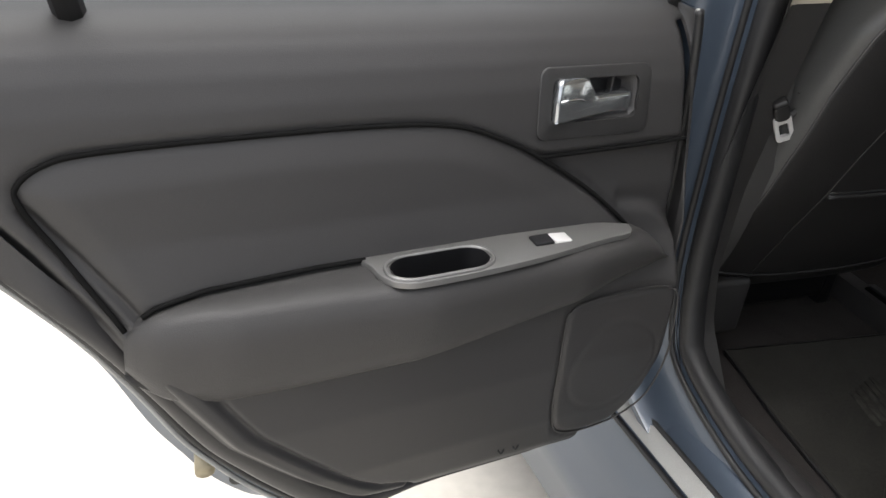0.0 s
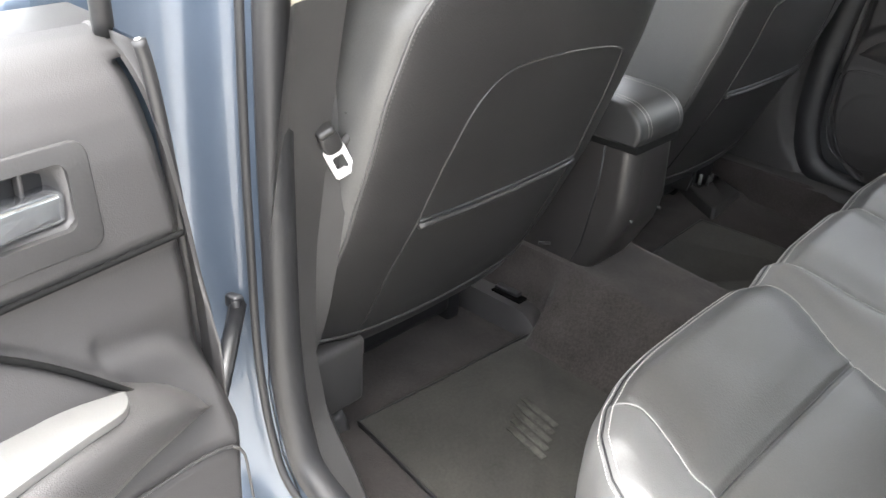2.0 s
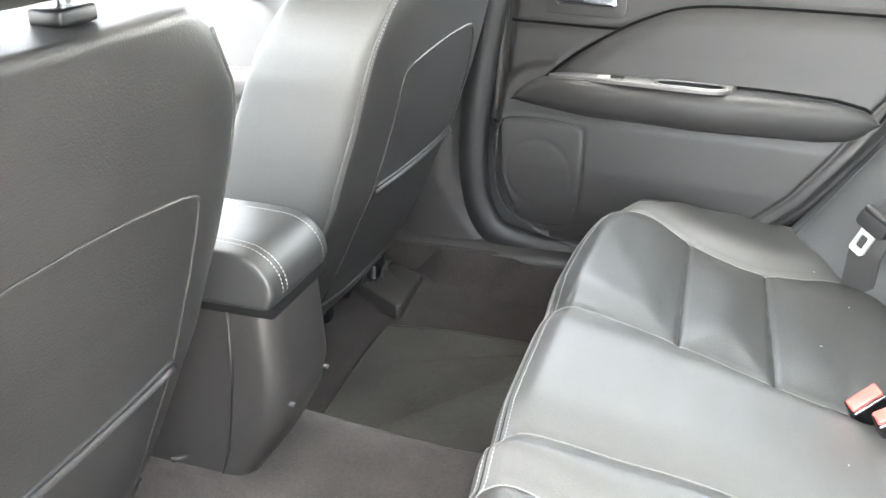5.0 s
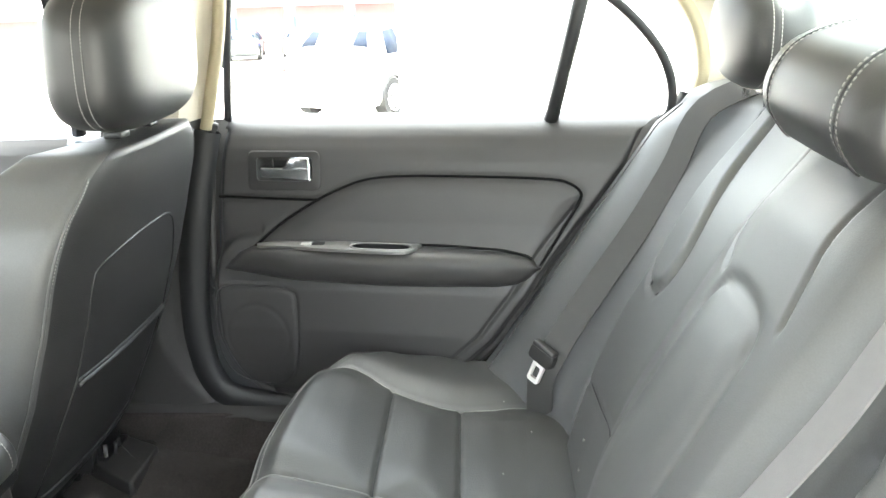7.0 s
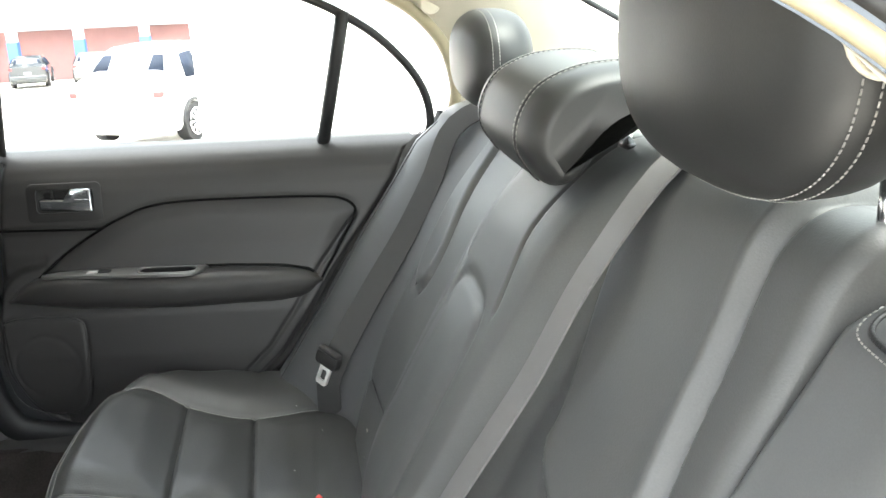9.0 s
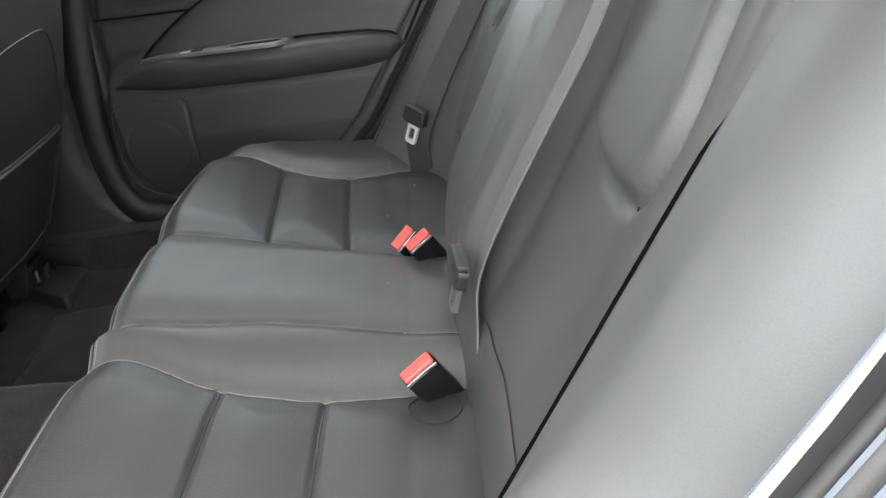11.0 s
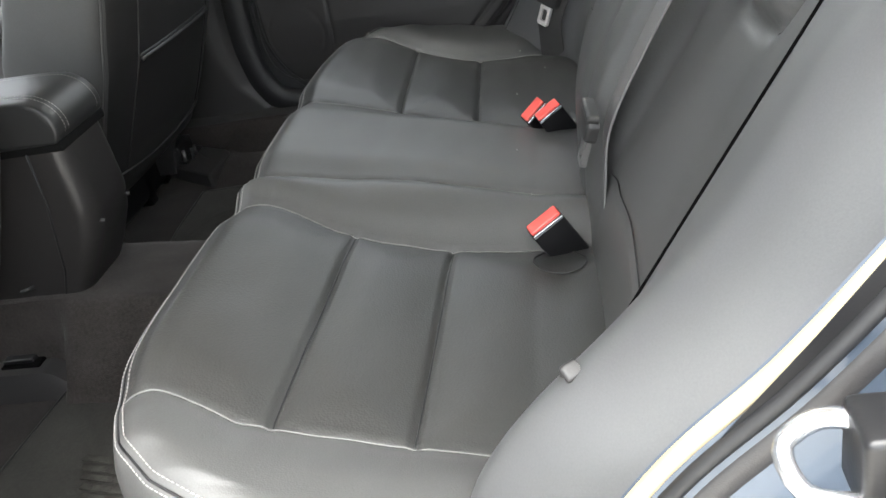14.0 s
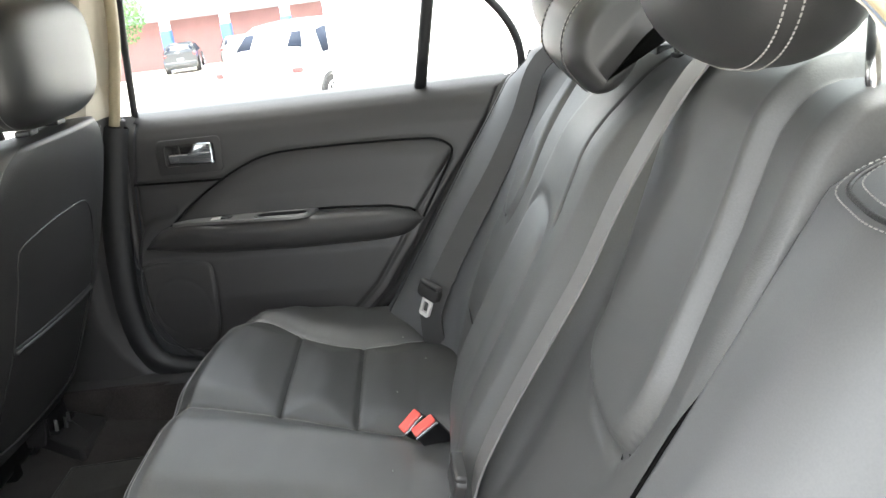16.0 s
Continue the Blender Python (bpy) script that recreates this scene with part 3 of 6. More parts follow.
for s in (1, -1):
    setting("rear_quarter_panel", facing(grid(9, 12, lambda a, b: (s * (0.90 + 0.012 * math.sin(math.pi * b)), ip(0.30 + 0.72 * b, [(0.30, -0.34), (0.50, -0.33), (0.60, -0.42), (0.70, -0.50), (0.80, -0.575), (0.90, -0.645), (1.02, -0.72)]) * (1 - a) - 1.7 * a, 0.30 + 0.72 * b)), (s, 0, 0)), BLUE, "slate blue rear quarter panel outside", "body panel")
    setting("wheelhouse_inner", facing(grid(9, 9, lambda a, b: (s * 0.752, ip(0.40 + 0.66 * b, [(0.40, -0.20), (0.485, -0.20), (0.54, -0.285), (0.625, -0.355), (0.705, -0.42), (0.80, -0.495), (0.895, -0.565), (0.985, -0.625), (1.06, -0.665)]) * (1 - a) - 0.86 * a, 0.40 + 0.66 * b)), (-s, 0, 0)), DARK, "dark inner side panel beside the rear seat", "body panel")

# ---- rear doors ----
DOOR_FRONT = [(0.5, 0.070), (0.503, 0.115), (0.514, 0.160), (0.535, 0.192), (0.562, 0.217), (0.6, 0.236), (0.635, 0.246), (0.74, 0.250), (0.9, 0.238), (1.0, 0.225), (1.036, 0.217)]
DOOR_REAR = [(0.500, -0.10), (0.51, -0.13), (0.53, -0.16), (0.572, -0.205), (0.60, -0.235), (0.644, -0.280), (0.72, -0.335), (0.79, -0.385), (0.886, -0.462), (0.96, -0.515), (1.015, -0.545), (1.036, -0.578)]
DOOR_X = [(0.50, 0.700), (0.53, 0.680), (0.58, 0.668), (0.66, 0.662), (0.74, 0.668), (0.80, 0.694), (0.86, 0.712), (0.93, 0.722), (0.965, 0.728), (0.990, 0.737), (1.010, 0.749), (1.024, 0.763), (1.032, 0.779), (1.036, 0.802)]
DOOR_INSERT = flat2([(0.170, 0.805), (0.115, 0.850), (0.048, 0.892), (-0.005, 0.918), (-0.06, 0.936), (-0.136, 0.942), (-0.26, 0.942), (-0.378, 0.939), (-0.415, 0.933), (-0.436, 0.918), (-0.434, 0.900), (-0.41, 0.86), (-0.366, 0.79)], 60)
DOOR_SEAM = [(0.232, 0.901), (0.06, 0.897), (0.035, 0.899)]
DOOR_SPEAKER = flat2([(0.232, 0.735), (0.16, 0.742), (0.095, 0.735), (0.085, 0.70), (0.092, 0.60), (0.115, 0.548), (0.17, 0.538), (0.222, 0.558), (0.246, 0.61), (0.246, 0.69)], 48, True)
DOOR_SPEAKER.append(DOOR_SPEAKER[0])
DOOR_FRONTCURVE = flat2([(0.155, 0.826), (0.205, 0.815), (0.238, 0.775), (0.256, 0.71), (0.262, 0.63), (0.245, 0.57), (0.20, 0.535)], 30)


def door_x(y, z):
    x = ip(z, DOOR_X)
    yf, yr = ip(z, DOOR_FRONT), ip(z, DOOR_REAR)
    # padded insert, its gap and the seam ahead of it
    di = dist_line(y, z, DOOR_INSERT)
    x -= groove(di, 0.0045, 0.0035)
    inner = inside(y, z, DOOR_INSERT + [(-0.36, 0.78), (0.17, 0.78)])
    x -= 0.006 * sstep(0.0, 0.035, di) if inner else 0.0
    x -= groove(dist_line(y, z, DOOR_SEAM), 0.0028, 0.005)
    if z < 0.90 and not inner:
        x += 0.007 * sstep(0.0, 0.012, 0.90 - z) * sstep(0.0, 0.05, y - 0.02) * sstep(0.72, 0.80, z)
    # step at the front of the lower pocket, speaker rim
    dc = dist_line(y, z, DOOR_FRONTCURVE)
    front = y > 0.15 and (y > 0.262 or z > 0.826 or not inside(y, z, DOOR_FRONTCURVE + [(0.0, 0.535), (0.0, 0.826)]))
    if z < 0.86 and front:
        x += 0.016 * sstep(0.0, 0.014, dc) * sstep(0.86, 0.80, z)
    x -= groove(dist_line(y, z, DOOR_SPEAKER), 0.003, 0.0035)
    x -= groove(abs(math.hypot(y - 0.165, z - 0.642) - 0.062), 0.0025, 0.0012)
    # rim along the rear and bottom edge
    de = min(dist_line(y, z, [(b, a) for a, b in DOOR_REAR]), 0.08)
    x -= groove(abs(de - 0.030), 0.004, 0.006) * (z < 0.90)
    edge = min(de, max(0.0, yf - y), max(0.0, z - 0.498))
    x += 0.016 * (1 - sstep(0.0, 0.014, edge)) * (z < 1.02)
    # bowl behind the inner handle
    bx = max(abs(y - 0.100) - 0.052, abs(z - 0.9525) - 0.0195)
    x += 0.024 * sstep(0.004, -0.010, bx)
    return x


def door_point(a, b):
    k = 0.500 + 0.536 * b
    yf, yr = ip(k, DOOR_FRONT), ip(k, DOOR_REAR)
    y = yf + (yr - yf) * a
    return (door_x(y, k), y, k)


def arm_top(y):
    return ip(y, [(-0.368, 0.790), (-0.345, 0.806), (-0.30, 0.815), (-0.2, 0.820), (0.0, 0.822), (0.12, 0.820), (0.156, 0.816), (0.19, 0.803), (0.225, 0.774)])


def arm_loop(y, wide=1.0, deep=0.0):
    zt = arm_top(y)
    zb = ip(y, [(-0.368, 0.782), (-0.35, 0.765), (-0.32, 0.754), (0.15, 0.760), (0.225, 0.764)])
    zb -= deep * ip(y, [(-0.368, 0.055), (-0.32, 0.062), (-0.21, 0.052), (-0.06, 0.036), (0.05, 0.016), (0.15, 0.0)])
    xi = ip(y, [(-0.368, 0.682), (-0.34, 0.655), (-0.28, 0.630), (-0.1, 0.604), (0.08, 0.616), (0.14, 0.638), (0.19, 0.655), (0.225, 0.676)])
    xi = 0.70 - (0.70 - xi) * wide
    h = zt - zb
    pts = [(0.735, zt + 0.002), (0.70, zt - 0.002), (xi + 0.030, zt - 0.001), (xi + 0.014, zt - 0.001), (xi + 0.004, zt - 0.007), (xi, zt - 0.32 * h), (xi + 0.004, zb + 0.35 * h), (xi + 0.012, zb + 0.12 * h), (xi + 0.024, zb), (0.70, zb - 0.004), (0.735, zb - 0.004)]
    return [Vector((x, y, z)) for x, z in pts]


WINDOW = [(0.222, 1.030), (0.192, 1.19), (0.166, 1.30), (0.140, 1.345), (0.03, 1.362), (-0.12, 1.358), (-0.26, 1.338), (-0.353, 1.308), (-0.43, 1.272), (-0.50, 1.225), (-0.560, 1.160), (-0.588, 1.10), (-0.590, 1.045), (-0.563, 1.026)]


def win_x(z):
    return 0.778 - 0.26 * (z - 1.06)


def rear_door(m, label, group, shut):
    wide = 0.75
    m = m @ Matrix(((1, 0.14, 0, -0.0042), (0, 1, 0, 0), (0, 0, 1, 0), (0, 0, 0, 1)))
    base = m @ Vector((0.74, 0.28, 0.5))
    d = thing("door_rear", label, "car door", group, at=base)
    # sheet-metal shell
    loop = [(b, a) for a, b in DOOR_FRONT[::-1]] + [(b, a) for a, b in DOOR_REAR]
    loop = [(p.x, p.y) for p in spline([(a, b, 0) for a, b in loop], 120)]
    cx, cy = -0.08, 0.85
    def band(pairs):
        """Rows of places round the panel's edge, each (outward, x)."""
        out = []
        for full, x in pairs:
            row = []
            for i, (a, b) in enumerate(loop):
                off = full * (1.0 if shut else 1.0 + 0.28 * sstep(-0.05, -0.18, a) * sstep(-0.34, -0.18, a) - 0.26 * sstep(-0.20, -0.38, a)) * (1.0 if shut else 0.12 + 0.88 * sstep(-0.03, -0.17, a))
                p, q = loop[max(i - 1, 0)], loop[min(i + 1, len(loop) - 1)]
                n = Vector((-(q[1] - p[1]), q[0] - p[0])).normalized()
                if n.dot(Vector((a - cx, b - cy))) < 0:
                    n = -n
                xx = x if x > 0.72 else max(x, ip(b, DOOR_X) + 0.004)
                row.append(Vector((xx, a + n.x * off, min(b + n.y * off, 1.018) if x > 0.78 else b + n.y * off)))
            out.append(row)
        return out

    def sheet(rows):
        bm = bmesh.new()
        vs = [[bm.verts.new(p) for p in r] for r in rows]
        for r, q in zip(vs, vs[1:]):
            for i in range(len(r) - 1):
                bm.faces.new((r[i], r[i + 1], q[i + 1], q[i]))
        return bm, vs

    if shut:
        rows = band(((0.022, 0.775), (0.045, 0.788), (0.066, 0.80), (0.074, 0.86), (0.074, 0.895), (0.066, 0.902)))
    else:
        rows = band(((0.040, 0.742), (0.052, 0.748), (0.057, 0.775), (0.074, 0.790), (0.086, 0.800), (0.092, 0.86), (0.092, 0.895), (0.084, 0.902)))
    bm, vs = sheet(rows)
    skin = vs[-1]
    n = len(skin)
    for i in range(n // 2 - 1):
        bm.faces.new((skin[i], skin[i + 1], skin[n - 2 - i], skin[n - 1 - i]))
    bmesh.ops.recalc_face_normals(bm, faces=bm.faces[:])
    part("shell", moved(bm, m), BLUE, d, "slate blue painted metal shell", 40)
    if shut:
        # sheet added so that no daylight shows between door edge and seal
        bm, vs = sheet(band(((-0.006, 0.716), (0.030, 0.736), (0.062, 0.748), (0.090, 0.757))))
        bmesh.ops.recalc_face_normals(bm, faces=bm.faces[:])
        part("edge_panel", moved(bm, m), PILLAR, d, "dark filler sheet added behind the seal")
        part("edge_seal", moved(tube([Vector((0.748, p.y, p.z)) for p in rows[0]], 0.006, 6), m), RUBBER, d, "thin black rubber seal")
        part("edge_trim", moved(tube([Vector((0.722, p.y, p.z)) for p in band(((0.012, 0.738),))[0]], 0.010, 8), m), PLASTIC, d, "grey plastic rim round the trim panel")
    else:
        bm, vs = sheet(band(((-0.006, 0.712), (0.004, 0.703), (0.014, 0.700), (0.023, 0.704), (0.029, 0.713), (0.031, 0.735))))
        bmesh.ops.recalc_face_normals(bm, faces=bm.faces[:])
        part("edge_trim", moved(bm, m), PLASTIC, d, "rolled grey plastic rim round the trim panel")
        part("edge_seal", moved(tube(band(((0.040, 0.738),))[0], 0.0055, 8), m), RUBBER, d, "thick black rubber seal")
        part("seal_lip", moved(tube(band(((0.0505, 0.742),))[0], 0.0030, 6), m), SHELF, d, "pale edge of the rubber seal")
    # trim panel
    bm = facing(grid(176, 116, door_point), (-1, 0, 0))
    panel = part("trim_panel", moved(bm, m), PLASTIC, d, "dark grey grained plastic trim panel")
    for nm, line in (("insert_gap", DOOR_INSERT), ("seam_gap", DOOR_SEAM), ("speaker_rim", DOOR_SPEAKER)):
        cord = [Vector((ip(b, DOOR_X) - (0.0002 if nm != "speaker_rim" else -0.0010), a, b)) for a, b in (flat2(line, 40) if nm == "seam_gap" else line)]
        part(nm, moved(tube(cord, 0.0024 if nm != "speaker_rim" else 0.0013, 6), m), GAP if nm != "speaker_rim" else PLASTIC, panel)
    part("belt_strip", moved(box(0.800, 0.870, -0.560, 0.240, 1.018, 1.035, 0.004), m), PLASTIC, d, "black rubber strip at the glass")
    # armrest
    ys = [0.225 - 0.593 * k / 60 for k in range(61)]
    bm = loft([arm_loop(y, wide, 0.0 if shut else 0.8) for y in ys])
    gone = [f for f in bm.faces if -0.134 < f.calc_center_median().y < -0.036 and f.calc_center_median().z > 0.803 and 0.700 - 0.070 * wide < f.calc_center_median().x < 0.70]
    bmesh.ops.delete(bm, geom=gone, context="FACES")
    part("armrest", moved(bm, m), SOFT, d, "padded dark grey armrest")
    crease = [Vector((ip(arm_top(y), DOOR_X) - 0.0075, y, arm_top(y) + 0.0025)) for y in [-0.352 + 0.200 * k / 20 for k in range(21)]]
    part("armrest_gap", moved(tube(crease, 0.0024, 6), m), GAP, d, "dark gap behind the armrest")
    to3 = lambda a, b, h: Vector((0.70 - (0.70 - b) * wide, a, arm_top(a) + 0.001 + h + 0.05 * wide * (0.70 - b)))
    out = flat2([(0.155, 0.680), (0.150, 0.664), (0.136, 0.652), (0.09, 0.640), (0.0, 0.618), (-0.10, 0.6115), (-0.132, 0.619), (-0.146, 0.642), (-0.150, 0.670), (-0.153, 0.695), (-0.10, 0.700), (0.0, 0.700), (0.10, 0.695), (0.150, 0.686)], 70, True)
    hole = rrect(-0.136, -0.034, 0.6220, 0.6760, 0.0250, 8)
    pl = part("switch_plate", moved(plate(out, to3, 0.0022, 0.0010, hole), m), SILVER, d, "satin silver plate on the armrest", 30)
    ring = [to3(a, b, 0.0022) for a, b in rrect(-0.140, -0.030, 0.6185, 0.6795, 0.0275, 8)]
    part("pull_rim", moved(tube(ring, 0.0026, 8, True), m), SILVER, pl, "raised silver rim of the pull cup")
    bowl = []
    for k, (s, dz) in enumerate(((1.0, 0.003), (0.98, -0.012), (0.93, -0.035), (0.80, -0.052), (0.3, -0.056))):
        bowl.append([to3(-0.085 + (a + 0.085) * s, 0.649 + (b - 0.649) * s, dz) for a, b in hole])
    bm = loft(bowl, False)
    bm.faces.new([v for v in bm.verts][-len(hole):])
    bmesh.ops.recalc_face_normals(bm, faces=bm.faces[:])
    bmesh.ops.reverse_faces(bm, faces=bm.faces[:])
    part("pull_cup", moved(bm, m), DARK, pl, "deep black pull cup")
    sw = plate(rrect(0.022, 0.044, 0.650, 0.676, 0.002, 3), lambda a, b, h: to3(a, b, 0.0021 + h + 0.03 * (a - 0.026)), 0.0025, 0.001)
    part("window_switch", moved(sw, m), DARK, pl, "black window switch", 30)
    bm = plate(rrect(0.0455, 0.066, 0.650, 0.676, 0.002, 3), lambda a, b, h: to3(a, b, 0.0019 + h - 0.05 * (a - 0.070) * (h > 0)), 0.0012, 0.0006)
    part("switch_well", moved(bm, m), PALE, pl, "bright sloping end of the switch well", 30)
    part("switch_mark", moved(box(0.70 - 0.034 * wide, 0.70 - 0.0295 * wide, 0.035, 0.0365, arm_top(0.05) + 0.0057, arm_top(0.05) + 0.0072, 0.0003, 1), m), STEEL, pl)
    # inner handle
    face = lambda a, b, h: Vector((ip(b, DOOR_X) - h, a - 0.010, b - 0.003))
    bez = part("handle_bezel", moved(plate(rrect(0.041, 0.181, 0.917, 0.988, 0.011), face, 0.0032, 0.0015, rrect(0.056, 0.164, 0.934, 0.977, 0.007)), m), GRIP, d, "dark plastic frame round the inner handle", 40)
    lever = [(p.x, p.y) for p in even([(0.0575, 0.9355, 0), (0.0575, 0.957, 0), (0.060, 0.9745, 0), (0.064, 0.9775, 0), (0.099, 0.9775, 0), (0.103, 0.9745, 0), (0.1125, 0.9590, 0), (0.1155, 0.9575, 0), (0.158, 0.9585, 0), (0.162, 0.9555, 0), (0.160, 0.9395, 0), (0.156, 0.937, 0), (0.0590, 0.9348, 0)], 0.0025)]
    part("recess", moved(plate(rrect(0.0555, 0.1645, 0.9335, 0.9775, 0.007), lambda a, b, h: face(a, b, h - 0.021), 0.002, 0.001), m), DARK, bez, "black back of the handle recess")
    part("lever", moved(plate(lever, lambda a, b, h: face(a, b, h - 0.015 + 0.014 * sstep(0.13, 0.06, a)), 0.012, 0.004), m), SATIN_CHROME, bez, "chrome release lever", 40)
    part("lever_ridge", moved(tube([face(0.062, 0.9575, 0.0095), face(0.075, 0.958, 0.008), face(0.090, 0.9575, 0.005), face(0.102, 0.9505, -0.001), face(0.155, 0.949, -0.009)], 0.0014, 6), m), CHROME, bez)
    part("lock_tab", moved(box(0.738, 0.748, 0.126, 0.129, 0.954, 0.973, 0.001), m), PLASTIC, bez, "black lock tab in the recess")
    # two blanking plugs low on the panel
    for yy in (0.055, 0.035):
        part("plug", moved(tube(spline([(ip(0.55, DOOR_X) - 0.001, yy + 0.004, 0.546), (ip(0.55, DOOR_X) - 0.002, yy, 0.541), (ip(0.55, DOOR_X) - 0.001, yy - 0.004, 0.546)], 8), 0.0011, 5), m), DARK, d)
    # window frame and glass
    part("window_frame", moved(tube([Vector((win_x(z), y, z)) for y, z in flat2(WINDOW, 90)], 0.008, 8), m), RUBBER, d, "black window frame")
    div = [Vector((win_x(z) - 0.002, y, z)) for y, z in ((-0.388, 1.026), (-0.406, 1.105), (-0.424, 1.185), (-0.442, 1.270))]
    part("window_divider", moved(tube(div, 0.0125, 8), m), RUBBER, d, "black upright between door glass and quarter glass")
    top = flat2(WINDOW, 60)
    main = [p for p in top if p[0] > -0.452] + [(-0.452, 1.26), (-0.388, 1.030)]
    quarter = [(-0.388, 1.030), (-0.452, 1.26)] + [p for p in top if p[0] <= -0.452]
    for nm, ol in (("door_glass", main), ("quarter_glass", quarter)):
        bm = bmesh.new()
        bm.faces.new([bm.verts.new((win_x(z) + 0.002, y, z)) for y, z in ol])
        g = part(nm, facing(moved(bm, m), m.to_3x3() @ Vector((1, 0, 0))), GLASS, d)
        g.visible_shadow = False
    # latch hardware on the edge
    if shut:
        part("latch", moved(box(0.735, 0.775, -0.345, -0.315, 0.69, 0.745, 0.004), m), DARK, d, "black latch in the rear edge")
    part("bumper_stop", moved(tube([(0.790, -0.292, 0.545), (0.764, -0.294, 0.541)], 0.011, 10), m), CREAM_SEAL, d, "pale rubber bump stop")
    part("bumper_stop", moved(tube([(0.790, -0.256, 0.522), (0.764, -0.258, 0.518)], 0.010, 10), m), RUBBER, d, "dark rubber bump stop")
    return d


rear_door(Matrix.Identity(4), "closed dark grey rear door with armrest, speaker and window", "rear doors", True)
HINGE = Vector((-0.8840, 0.2561, 0.0))
LEFT_DOOR = Matrix.Translation(HINGE) @ Matrix.Rotation(radians(-91.8), 4, "Z") @ Matrix.Translation(-HINGE) @ Matrix.Translation((2 * -0.0329, 0, 0)) @ MIRROR
rear_door(LEFT_DOOR, "wide open dark grey rear door with silver switch plate", "rear doors", False)

# ---- rear seat cushion ----
FRONT = [(-0.684, -0.345), (-0.679, -0.277), (-0.677, -0.248), (-0.674, -0.192), (-0.664, -0.132), (-0.651, -0.09), (-0.634, -0.051), (-0.605, -0.018), (-0.557, 0.006), (-0.516, 0.015), (-0.453, 0.020), (-0.347, 0.022), (-0.25, 0.019), (-0.193, 0.014), (-0.12, 0.016),
         (-0.07, 0.020), (0.02, 0.022), (0.12, 0.023), (0.226, 0.026), (0.325, 0.023), (0.388, 0.018), (0.476, 0.005), (0.524, -0.012), (0.565, -0.033), (0.600, -0.066), (0.632, -0.13), (0.655, -0.20), (0.672, -0.27), (0.682, -0.345)]
SIDE_L, SIDE_R = -0.684, 0.682
SL_OUT = flat2([(-0.548, 0.004), (-0.539, -0.02), (-0.545, -0.054), (-0.554, -0.079), (-0.560, -0.097), (-0.558, -0.122), (-0.555, -0.236), (-0.549, -0.322), (-0.545, -0.41)], 26)
SL_IN = flat2([(-0.199, 0.012), (-0.190, -0.021), (-0.198, -0.061), (-0.219, -0.128), (-0.216, -0.239), (-0.195, -0.32), (-0.18, -0.41)], 22)
SC = flat2([(-0.122, 0.016), (-0.100, -0.06), (-0.086, -0.16), (-0.084, -0.27), (-0.088, -0.41)], 18)
SR_IN = flat2([(0.148, 0.020), (0.157, -0.04), (0.176, -0.127), (0.178, -0.24), (0.182, -0.41)], 18)
SR_OUT = flat2([(0.503, -0.006), (0.510, -0.06), (0.478, -0.117), (0.470, -0.178), (0.479, -0.228), (0.525, -0.32), (0.55, -0.385), (0.555, -0.41)], 24)
CROSS = [[(-0.558, -0.121), (-0.219, -0.129)], [(-0.555, -0.236), (-0.216, -0.239)], [(0.176, -0.126), (0.478, -0.117)], [(0.178, -0.242), (0.479, -0.228)]]
SEAMS = [SL_OUT, SL_IN, SC, SR_IN, SR_OUT]


def front_y(x):
    return ip(x, FRONT)


def seam_x(line, y):
    pts = sorted((b, a) for a, b in line)
    return ip(y, pts)


def cushion_z(x, y):
    z = ip(y, [(-0.46, 0.545), (-0.42, 0.550), (-0.335, 0.563), (-0.237, 0.590), (-0.125, 0.628), (-0.03, 0.666), (0.0, 0.676), (0.04, 0.679)])
    xc = abs(x - XC)
    z += 0.016 * sstep(-0.03, -0.30, y) * sstep(0.44, 0.64, xc)
    z += 0.022 * sstep(-0.02, -0.25, y) * sstep(-0.205, -0.12, x) * sstep(0.18, 0.10, x)
    ds = min(dist_line(x, y, s) for s in SEAMS)
    dcr = min(dist_line(x, y, c) for c in CROSS)
    z += groove(ds, 0.0035, 0.0030) + groove(dcr, 0.0034, 0.0045)
    z += 0.004 * sstep(0.0, 0.07, ds) + 0.0065 * sstep(0.0, 0.055, min(ds, dcr)) - 0.005
    # the padded ridge between the left place and the middle
    if seam_x(SL_IN, y) < x < seam_x(SC, y):
        z += 0.010 * sstep(0.0, 0.040, ds)
    return z


def cushion_point(x, y, edge):
    z = cushion_z(x, y)
    k = max(0.0, 1 - edge / 0.034)
    wr = 0.0016 * noise.noise(Vector((x * 14, y * 30, 1.3))) + 0.0016 * noise.noise(Vector((x * 5, y * 7, 4.0)))
    return Vector((x, y, z - 0.015 * k * k + wr))


